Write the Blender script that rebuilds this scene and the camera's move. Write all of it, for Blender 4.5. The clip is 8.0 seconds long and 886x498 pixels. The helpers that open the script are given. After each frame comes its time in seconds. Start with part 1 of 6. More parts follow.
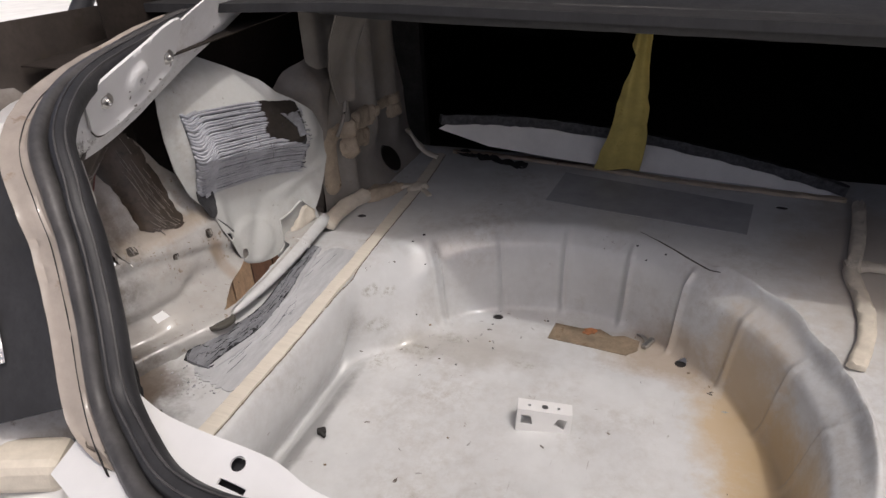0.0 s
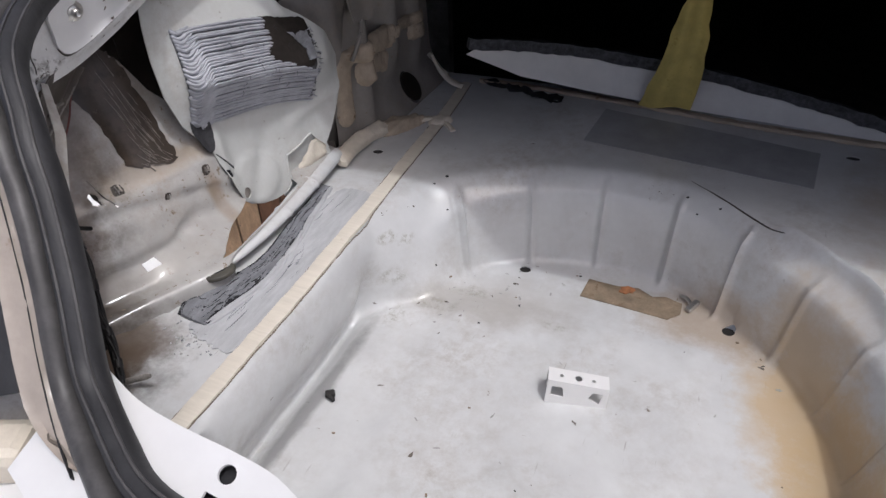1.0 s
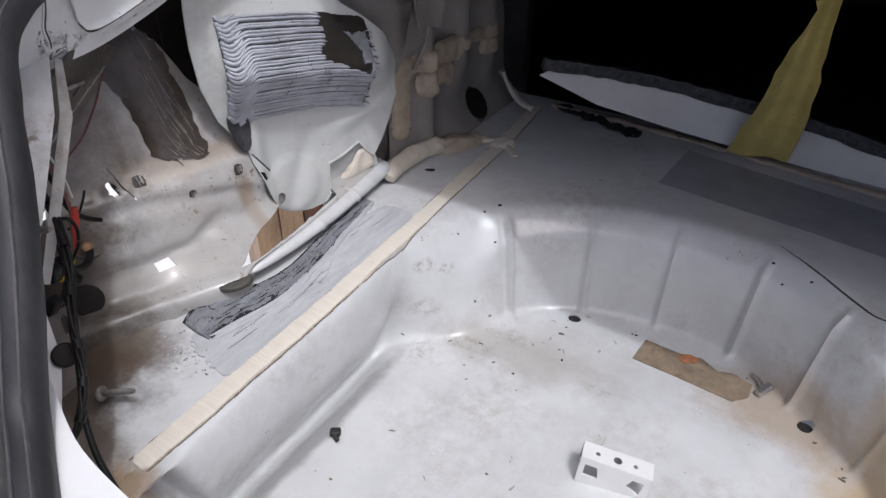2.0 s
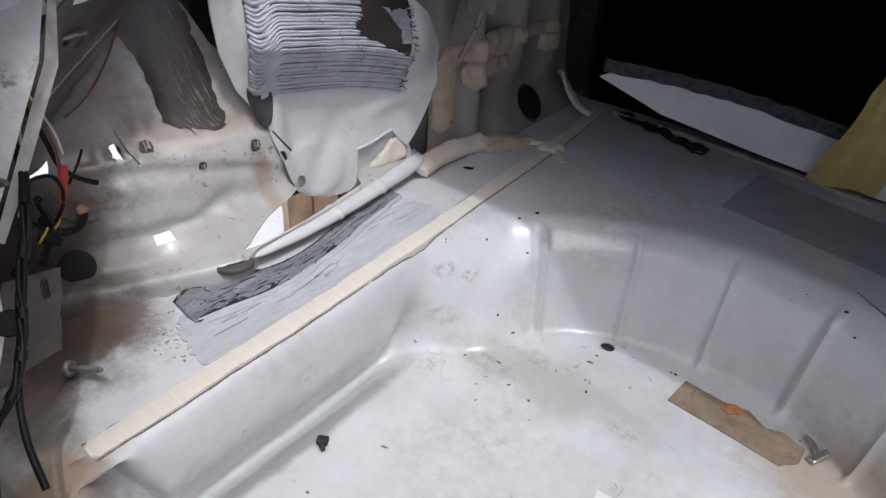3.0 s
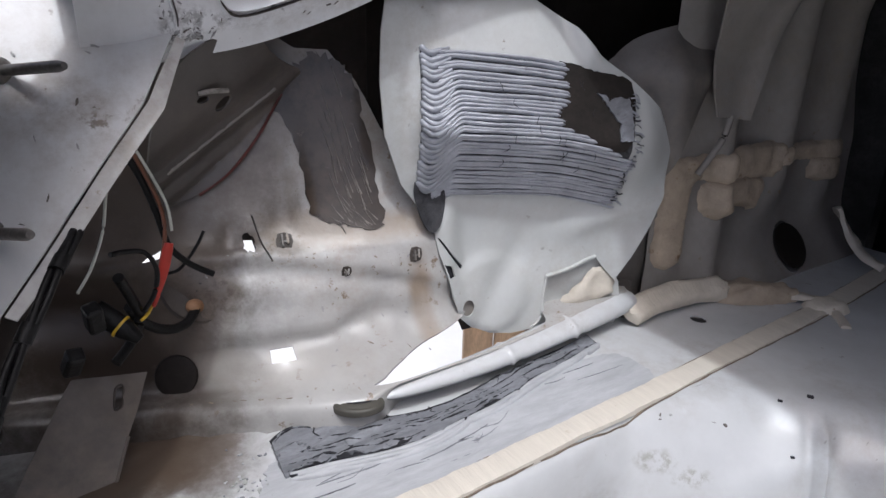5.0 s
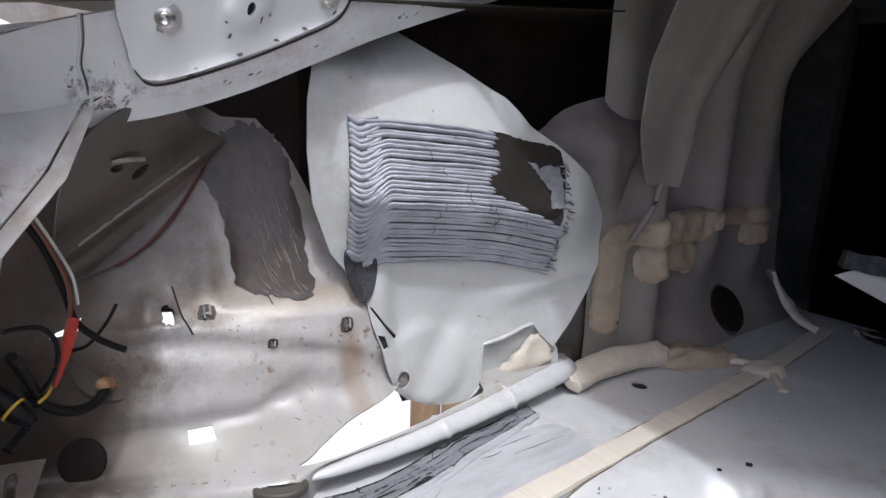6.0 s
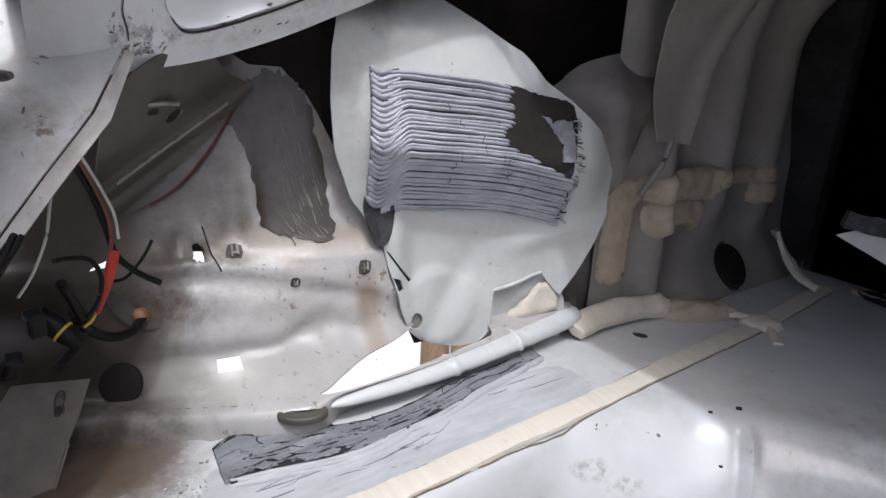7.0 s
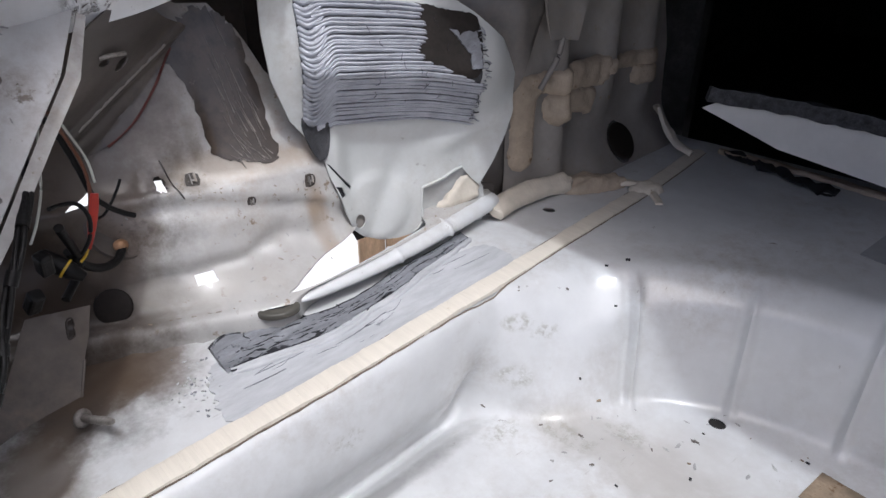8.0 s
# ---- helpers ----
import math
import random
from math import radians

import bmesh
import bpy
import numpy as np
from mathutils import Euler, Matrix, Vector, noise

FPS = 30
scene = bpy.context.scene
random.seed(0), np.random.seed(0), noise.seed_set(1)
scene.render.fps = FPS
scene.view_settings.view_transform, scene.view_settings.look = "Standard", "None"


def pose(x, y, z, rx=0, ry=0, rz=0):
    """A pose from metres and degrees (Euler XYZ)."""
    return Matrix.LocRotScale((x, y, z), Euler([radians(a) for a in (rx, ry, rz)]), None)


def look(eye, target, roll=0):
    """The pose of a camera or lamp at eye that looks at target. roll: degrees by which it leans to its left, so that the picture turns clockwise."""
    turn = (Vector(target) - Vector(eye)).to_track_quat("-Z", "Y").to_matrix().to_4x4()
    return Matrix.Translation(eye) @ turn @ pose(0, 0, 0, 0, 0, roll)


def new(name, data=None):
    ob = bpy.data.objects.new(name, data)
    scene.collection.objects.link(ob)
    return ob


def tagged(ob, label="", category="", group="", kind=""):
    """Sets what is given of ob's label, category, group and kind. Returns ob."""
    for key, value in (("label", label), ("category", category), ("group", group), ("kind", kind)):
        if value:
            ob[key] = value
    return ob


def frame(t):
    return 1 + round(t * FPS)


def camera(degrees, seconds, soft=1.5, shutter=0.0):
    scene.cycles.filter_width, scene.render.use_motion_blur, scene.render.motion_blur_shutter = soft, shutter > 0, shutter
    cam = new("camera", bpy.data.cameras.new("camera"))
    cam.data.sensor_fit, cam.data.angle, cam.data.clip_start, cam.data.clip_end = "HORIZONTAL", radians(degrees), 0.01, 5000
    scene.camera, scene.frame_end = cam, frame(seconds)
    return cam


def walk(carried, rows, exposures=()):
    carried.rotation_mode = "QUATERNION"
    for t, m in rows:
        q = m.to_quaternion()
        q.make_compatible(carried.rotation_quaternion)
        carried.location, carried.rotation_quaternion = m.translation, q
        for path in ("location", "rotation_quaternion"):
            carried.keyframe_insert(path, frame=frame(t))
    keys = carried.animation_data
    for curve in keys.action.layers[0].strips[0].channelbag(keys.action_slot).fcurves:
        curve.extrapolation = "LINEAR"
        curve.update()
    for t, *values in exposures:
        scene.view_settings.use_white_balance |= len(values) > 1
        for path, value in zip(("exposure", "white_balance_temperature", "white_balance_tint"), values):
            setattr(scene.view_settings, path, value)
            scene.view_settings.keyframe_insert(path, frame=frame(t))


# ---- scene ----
cam = camera(70.0, 8.0)
PATH = [
    (0, (0.042, -0.049, 0.552), (-0.663, 1.569, -0.39), -3.1),
    (0.5, (0.014, -0.003, 0.543), (-0.643, 1.569, -0.504), -2.4),
    (1, (-0.011, 0.031, 0.528), (-0.707, 1.522, -0.609), -2.0),
    (1.5, (-0.031, 0.073, 0.514), (-0.77, 1.528, -0.643), -0.1),
    (1.7, (-0.029, 0.086, 0.508), (-0.847, 1.527, -0.612), -0.2),
    (2.8, (-0.020, 0.170, 0.478), (-1.001, 1.530, -0.612), 4.9),
    (3, (-0.024, 0.176, 0.467), (-1.058, 1.494, -0.625), 4.2),
    (3.5, (-0.051, 0.195, 0.441), (-1.277, 1.393, -0.589), 6.1),
    (4, (-0.085, 0.231, 0.394), (-1.438, 1.311, -0.607), 5.7),
    (4.5, (-0.119, 0.27, 0.38), (-1.68, 1.249, -0.399), 2.6),
    (4.7, (-0.121, 0.279, 0.371), (-1.719, 1.232, -0.363), 1.6),
    (5.8, (-0.118, 0.309, 0.372), (-1.733, 1.381, -0.122), 2.1),
    (6, (-0.117, 0.313, 0.372), (-1.723, 1.405, -0.107), 1.9),
    (6.5, (-0.112, 0.313, 0.37), (-1.708, 1.401, -0.149), 2.1),
    (7, (-0.098, 0.297, 0.373), (-1.686, 1.345, -0.244), 3.3),
    (7.5, (-0.075, 0.274, 0.392), (-1.555, 1.378, -0.376), 2.5),
    (8, (-0.047, 0.24, 0.413), (-1.367, 1.417, -0.521), 0.0),
]
walk(cam, [(t, look(eye, target, roll)) for t, eye, target, roll in PATH],
     [(0, -0.86, 6600, 10), (0.6, -0.80, 6400, 10), (1.2, -0.70, 6000, 9), (1.9, -0.62, 5920, 9), (3, -0.60, 5880, 8), (4.5, -0.63, 5880, 8), (6, -0.38, 5880, 8), (8, -0.42, 5880, 8)])

# ---- light ----
SUN_WAY = Vector((-0.42, 0.19, -1.0)).normalized()
sun_data = bpy.data.lights.new("sun", "SUN")
sun_data.energy, sun_data.angle, sun_data.color = 1.95, radians(1.6), (1.0, 0.995, 0.985)
sun = new("sun", sun_data)
sun.matrix_world = Matrix.Translation((2, -5, 4)) @ SUN_WAY.to_track_quat("-Z", "Y").to_matrix().to_4x4()
world = bpy.data.worlds.new("sky")
scene.world = world
world.use_nodes = True
_wt = world.node_tree
_sky = _wt.nodes.new("ShaderNodeTexSky")
_sky.sky_type, _sky.sun_disc = "NISHITA", False
_sky.air_density, _sky.dust_density, _sky.ozone_density = 0.22, 4.0, 0.2
_sky.sun_elevation = math.asin(-SUN_WAY.z)
_sky.sun_rotation = math.atan2(-SUN_WAY.x, -SUN_WAY.y)
_wt.links.new(_sky.outputs[0], _wt.nodes["Background"].inputs[0])
_wt.nodes["Background"].inputs[1].default_value = 0.36


# ---- building helpers ----
from mathutils import geometry


def catmull(points, n):
    """n points a span along a smooth curve through the points."""
    pts = [Vector(p) for p in points]
    out = []
    for i in range(len(pts) - 1):
        a, b, c, d = pts[max(i - 1, 0)], pts[i], pts[i + 1], pts[min(i + 2, len(pts) - 1)]
        for k in range(n):
            t = k / n
            out.append(0.5 * (2 * b + (c - a) * t + (2 * a - 5 * b + 4 * c - d) * t * t + (3 * b - a - 3 * c + d) * t ** 3))
    return out + [pts[-1]]


def table(rows, x):
    """Smooth value at x from rows of (x, value)."""
    if x <= rows[0][0]:
        return rows[0][1]
    for i in range(len(rows) - 1):
        (a, p), (b, q) = rows[i], rows[i + 1]
        if x <= b:
            h, t = b - a, (x - a) / (b - a)
            s0 = (q - p) / h if i == 0 else (q - rows[i - 1][1]) / (b - rows[i - 1][0])
            s1 = (q - p) / h if i + 2 == len(rows) else (rows[i + 2][1] - p) / (rows[i + 2][0] - a)
            return p * (1 + 2 * t) * (1 - t) ** 2 + h * s0 * t * (1 - t) ** 2 + q * t * t * (3 - 2 * t) - h * s1 * t * t * (1 - t)
    return rows[-1][1]


def bump(x, centre, width):
    return math.exp(-((x - centre) / width) ** 2)


def step(a, b, x):
    t = min(1, max(0, (x - a) / (b - a)))
    return t * t * (3 - 2 * t)


def rough(p, scale, seed=0):
    return noise.noise(Vector(p) * scale + Vector((seed * 7.3, seed * 3.1, seed)))


def link(name, verts, faces, material, parent=None, label="", smooth=True):
    data = bpy.data.meshes.new(name)
    data.from_pydata([tuple(v) for v in verts], [], faces)
    data.validate()
    if smooth:
        data.polygons.foreach_set("use_smooth", [True] * len(data.polygons))
    data.materials.append(material)
    ob = new(name, data)
    if smooth:
        mod = ob.modifiers.new("edges", "EDGE_SPLIT")
        mod.split_angle = radians(62)
    if parent:
        ob.parent = parent
        ob.matrix_parent_inverse = Matrix.Translation(-parent.location)
    if label:
        ob["label"] = label
    return ob


def thing(name, label, category, at=(0, 0, 0), group="", kind=""):
    ob = tagged(new(name), label, category, group, kind)
    ob.location = at
    return ob


def within(p, poly):
    x, y, odd = p[0], p[1], False
    for (ax, ay), (bx, by) in zip(poly, poly[1:] + poly[:1]):
        if (ay > y) != (by > y) and x < (bx - ax) * (y - ay) / (by - ay) + ax:
            odd = not odd
    return odd


def ring_of(poly, gap):
    out = []
    for (ax, ay), (bx, by) in zip(poly, poly[1:] + poly[:1]):
        n = max(1, round(math.hypot(bx - ax, by - ay) / gap))
        out += [(ax + (bx - ax) * k / n, ay + (by - ay) * k / n) for k in range(n)]
    return out


def disc(u, v, ru, rv=None, n=18, turn=0.0, ragged=0.0, seed=1):
    rng = random.Random(seed)
    rv = rv or ru
    out = []
    for k in range(n):
        a = 2 * math.pi * k / n
        f = 1 + ragged * rng.uniform(-1, 1)
        x, y = ru * math.cos(a) * f, rv * math.sin(a) * f
        out.append((u + x * math.cos(turn) - y * math.sin(turn), v + x * math.sin(turn) + y * math.cos(turn)))
    return out


def smooth_loop(poly, n=4):
    """A closed outline through the corners given, rounded."""
    pts = [Vector((*p, 0)) for p in poly]
    m = len(pts)
    out = []
    for i in range(m):
        a, b, c, d = pts[i - 1], pts[i], pts[(i + 1) % m], pts[(i + 2) % m]
        for k in range(n):
            t = k / n
            q = 0.5 * (2 * b + (c - a) * t + (2 * a - 5 * b + 4 * c - d) * t * t + (3 * b - a - 3 * c + d) * t ** 3)
            out.append((q.x, q.y))
    return out


def sheet(name, outline, fn, material, holes=(), gap=0.008, thick=0.0014, parent=None, label="", extra=(), grid=True, skip=None):
    """Sheet metal: a flat outline with holes, laid through fn(u, v) into space, with thickness."""
    holes = [ring_of(h, gap) for h in holes]
    outer = ring_of(outline, gap)
    verts, edges = [], []
    for loop in [outer] + holes:
        b = len(verts)
        verts += loop
        edges += [(b + k, b + (k + 1) % len(loop)) for k in range(len(loop))]
    fixed = np.array(verts)
    pts = list(extra)
    if grid:
        us, vs = [p[0] for p in outer], [p[1] for p in outer]
        nu, nv = int((max(us) - min(us)) / gap) + 1, int((max(vs) - min(vs)) / gap) + 1
        for i in range(nu):
            for j in range(nv):
                p = (min(us) + (i + 0.5 * (j % 2)) * gap, min(vs) + j * gap)
                if skip is None or not skip(*p):
                    pts.append(p)
    for p in pts:
        if within(p, outer) and not any(within(p, h) for h in holes):
            if np.min((fixed[:, 0] - p[0]) ** 2 + (fixed[:, 1] - p[1]) ** 2) > (0.35 * gap) ** 2:
                verts.append(p)
    flat, _, tris = geometry.delaunay_2d_cdt([Vector(p) for p in verts], edges, [], 0, 1e-7)[:3]
    keep = []
    for f in tris:
        c = sum((flat[i] for i in f), Vector((0, 0))) / len(f)
        if within(c, outer) and not any(within(c, h) for h in holes):
            keep.append(tuple(f))
    top, low, e = [], [], 1e-4
    for p in flat:
        q = Vector(fn(p.x, p.y))
        n = (Vector(fn(p.x + e, p.y)) - q).cross(Vector(fn(p.x, p.y + e)) - q)
        n = n.normalized() if n.length > 0 else Vector((0, 0, 1))
        top.append(q)
        low.append(q - n * thick)
    m = len(top)
    count = {}
    for f in keep:
        for a, b in zip(f, f[1:] + f[:1]):
            count[(a, b)] = 1
    sides = [(b, a, a + m, b + m) for a, b in count if (b, a) not in count]
    faces = keep + [tuple(i + m for i in reversed(f)) for f in keep] + sides
    return link(name, top + low, faces, material, parent, label)


def sweep(name, path, profile, material, parent=None, label="", out_from=None, up=(0, 0, 1), closed_profile=True, caps=True, wobble=0.0):
    """A profile of (side, up) pairs, or a function of the way along giving them, swept along the path."""
    pts = [Vector(p) for p in path]
    verts, faces = [], []
    for i, p in enumerate(pts):
        t = (pts[min(i + 1, len(pts) - 1)] - pts[max(i - 1, 0)]).normalized()
        if out_from is not None:
            s = p - Vector(out_from)
            s = (s - t * s.dot(t)).normalized()
            u = t.cross(s)
            if u.dot(Vector(up)) < 0:
                u = -u
        else:
            u0 = Vector(up)
            if abs(u0.dot(t)) > 0.95:
                u0 = Vector((0.3, 0.9, 0.1))
            u = (u0 - t * u0.dot(t)).normalized()
            s = t.cross(u)
        prof = profile(i / (len(pts) - 1)) if callable(profile) else profile
        k = len(prof)
        for j, (a, b) in enumerate(prof):
            w = wobble * rough(p + Vector((j * 0.013, 0, 0)), 60, j % 3) if wobble else 0
            verts.append(p + s * a + u * (b + w))
    n = len(pts)
    for i in range(n - 1):
        for j in range(k if closed_profile else k - 1):
            a, b = i * k + j, i * k + (j + 1) % k
            faces.append((a, b, b + k, a + k))
    if caps and closed_profile:
        faces.append(tuple(range(k))[::-1])
        faces.append(tuple((n - 1) * k + j for j in range(k)))
    ob = link(name, verts, faces, material, parent, label)
    bm = bmesh.new()
    bm.from_mesh(ob.data)
    bmesh.ops.recalc_face_normals(bm, faces=bm.faces)
    bm.to_mesh(ob.data)
    bm.free()
    return ob


def round_profile(r, n=8, flat=1.0):
    return [(r * math.cos(2 * math.pi * k / n), r * flat * math.sin(2 * math.pi * k / n)) for k in range(n)]


def cable(name, points, r, material, parent=None, label="", n=6):
    return sweep(name, catmull(points, n), round_profile(r, 10), material, parent, label)


def block(name, centre, size, material, parent=None, label="", turn=(0, 0, 0), bevel=0.001, m=None):
    bm = bmesh.new()
    bmesh.ops.create_cube(bm, size=1)
    bmesh.ops.scale(bm, vec=size, verts=bm.verts)
    if bevel:
        bmesh.ops.bevel(bm, geom=bm.edges, offset=bevel, segments=2, affect="EDGES", profile=0.5)
    bm.transform(m @ Matrix.Translation(centre) if m else pose(*centre, *turn))
    data = bpy.data.meshes.new(name)
    bm.to_mesh(data)
    bm.free()
    data.materials.append(material)
    ob = new(name, data)
    if parent:
        ob.parent = parent
        ob.matrix_parent_inverse = Matrix.Translation(-parent.location)
    if label:
        ob["label"] = label
    return ob


def lathe(name, profile, m, material, parent=None, label="", n=20):
    """Turned shape: (radius, height) pairs round the local z axis of pose m."""
    verts, faces = [], []
    for r, h in profile:
        for k in range(n):
            a = 2 * math.pi * k / n
            verts.append(m @ Vector((r * math.cos(a), r * math.sin(a), h)))
    for i in range(len(profile) - 1):
        for k in range(n):
            a, b = i * n + k, i * n + (k + 1) % n
            faces.append((a, b, b + n, a + n))
    faces.append(tuple(range(n))[::-1])
    faces.append(tuple((len(profile) - 1) * n + k for k in range(n)))
    return link(name, verts, faces, material, parent, label)


def facing(p, way):
    """A pose at p whose z axis points along way."""
    return Matrix.Translation(p) @ Vector(way).to_track_quat("Z", "Y").to_matrix().to_4x4()


# ---- materials ----
def material(name, colour, roughness=0.5, metal=0.0, vary=0.12, scale=25.0, relief=0.0, relief_scale=300.0, spots=None, stains=(), coat=0.0, stretch=None, specular=0.5, dents=0.0, grime=0.0):
    """A surface with broad and fine variation, specks (colour, amount, scale) and stains or painted shade (centre,
    radius, colour, strength).
    """
    m = bpy.data.materials.new(name)
    m.use_nodes = True
    t = m.node_tree
    n, l = t.nodes, t.links
    shade = n["Principled BSDF"]
    shade.inputs["Roughness"].default_value, shade.inputs["Metallic"].default_value = roughness, metal
    shade.inputs["Coat Weight"].default_value = coat
    shade.inputs["Coat Roughness"].default_value = 0.12
    shade.inputs["Specular IOR Level"].default_value = specular
    where = n.new("ShaderNodeTexCoord").outputs["Object"]
    if stretch:
        mp = n.new("ShaderNodeMapping")
        mp.inputs["Scale"].default_value = stretch
        l.new(where, mp.inputs["Vector"])
        grain_where = mp.outputs["Vector"]
    else:
        grain_where = where

    def nz(s, detail=4.0, rough_=0.6, vec=None):
        q = n.new("ShaderNodeTexNoise")
        q.inputs["Scale"].default_value, q.inputs["Detail"].default_value, q.inputs["Roughness"].default_value = s, detail, rough_
        l.new(vec or where, q.inputs["Vector"])
        return q.outputs["Fac"]

    def ramp(src, lo, hi):
        q = n.new("ShaderNodeMapRange")
        q.inputs["From Min"].default_value, q.inputs["From Max"].default_value = lo, hi
        q.clamp = True
        l.new(src, q.inputs["Value"])
        return q.outputs["Result"]

    def mix(fac, a, b):
        q = n.new("ShaderNodeMix")
        q.data_type = "RGBA"
        for sock, v in ((q.inputs["Factor"], fac), (q.inputs["A"], a), (q.inputs["B"], b)):
            if isinstance(v, tuple):
                sock.default_value = (*v, 1)
            elif isinstance(v, float):
                sock.default_value = v
            else:
                l.new(v, sock)
        return q.outputs["Result"]

    def times(a, b):
        q = n.new("ShaderNodeMath")
        q.operation = "MULTIPLY"
        for sock, v in ((q.inputs[0], a), (q.inputs[1], b)):
            if isinstance(v, float):
                sock.default_value = v
            else:
                l.new(v, sock)
        return q.outputs[0]

    dark = tuple(c * (1 - 1.6 * vary) for c in colour)
    light = tuple(min(1, c * (1 + vary)) for c in colour)
    col = mix(ramp(nz(scale, 5.0, 0.65, grain_where), 0.3, 0.7), dark, light)
    col = mix(times(ramp(nz(scale * 9, 3.0, 0.6, grain_where), 0.45, 0.75), min(1.0, vary * 2)), col, dark)
    if spots:
        tint, amount, s = spots
        col = mix(ramp(nz(s, 6.0, 0.7), 0.72 - amount, 0.78 - amount), col, tint)
    if grime:
        broad = ramp(nz(7.0, 4.0, 0.6), 0.42, 0.68)
        fine = ramp(nz(75.0, 6.0, 0.75), 0.40, 0.72)
        col = mix(times(times(broad, fine), grime), col, (0.27, 0.22, 0.17))
        streak = n.new("ShaderNodeMapping")
        streak.inputs["Scale"].default_value = (260.0, 26.0, 120.0)
        streak.inputs["Rotation"].default_value = (0.3, 0.2, 0.5)
        l.new(where, streak.inputs["Vector"])
        marks = times(ramp(nz(1.0, 2.0, 0.5, streak.outputs["Vector"]), 0.70, 0.76), ramp(nz(14.0, 3.0, 0.6), 0.5, 0.6))
        col = mix(times(marks, min(1.0, grime * 0.9)), col, (0.16, 0.14, 0.12))
    for centre, radius, tint, strength in stains:
        radius = radius if isinstance(radius, tuple) else (radius,) * 3
        mp = n.new("ShaderNodeMapping")
        mp.vector_type = "TEXTURE"
        mp.inputs["Location"].default_value, mp.inputs["Scale"].default_value = centre, radius
        l.new(where, mp.inputs["Vector"])
        ln = n.new("ShaderNodeVectorMath")
        ln.operation = "LENGTH"
        l.new(mp.outputs["Vector"], ln.inputs[0])
        add = n.new("ShaderNodeMath")
        add.operation = "ADD"
        l.new(ln.outputs["Value"], add.inputs[0])
        l.new(times(ramp(nz(22.0, 6.0, 0.7), 0.3, 0.7), 0.6), add.inputs[1])
        amount = times(ramp(add.outputs[0], 1.62, 0.92), strength)
        if max(radius) < 0.04:
            amount = times(amount, ramp(nz(110.0, 6.0, 0.75), 0.46, 0.60))
        col = mix(amount, col, tint)
    l.new(col, shade.inputs["Base Color"])
    rr = n.new("ShaderNodeMapRange")
    rr.inputs["To Min"].default_value, rr.inputs["To Max"].default_value = max(0.02, roughness - 0.12), min(1.0, roughness + 0.15)
    l.new(nz(scale * 2.2, 5.0, 0.7), rr.inputs["Value"])
    l.new(rr.outputs["Result"], shade.inputs["Roughness"])
    if relief:
        bp = n.new("ShaderNodeBump")
        bp.inputs["Strength"].default_value, bp.inputs["Distance"].default_value = 0.6, relief
        l.new(nz(relief_scale, 4.0, 0.6, grain_where), bp.inputs["Height"])
        if dents:
            bd = n.new("ShaderNodeBump")
            bd.inputs["Strength"].default_value, bd.inputs["Distance"].default_value = 1.0, dents
            l.new(nz(11.0, 2.0, 0.5), bd.inputs["Height"])
            l.new(bd.outputs["Normal"], bp.inputs["Normal"])
        l.new(bp.outputs["Normal"], shade.inputs["Normal"])
    return m


TAN = (0.50, 0.375, 0.225)
PAINT = (0.57, 0.58, 0.585)
paint = material("white_body_paint", PAINT, 0.36, vary=0.05, scale=14, relief=0.0006, relief_scale=45, coat=0.25,
                 spots=((0.23, 0.20, 0.17), 0.06, 55), dents=0.006, grime=0.5)
housing_paint = material("greyed_white_paint", (0.50, 0.51, 0.495), 0.34, vary=0.06, scale=14, relief=0.0006, relief_scale=45, coat=0.3, spots=((0.23, 0.20, 0.17), 0.05, 55), dents=0.008, grime=0.5)
clean_paint = material("clean_white_paint", (0.72, 0.72, 0.72), 0.32, vary=0.04, scale=10, relief=0.0004, relief_scale=40, coat=0.3)
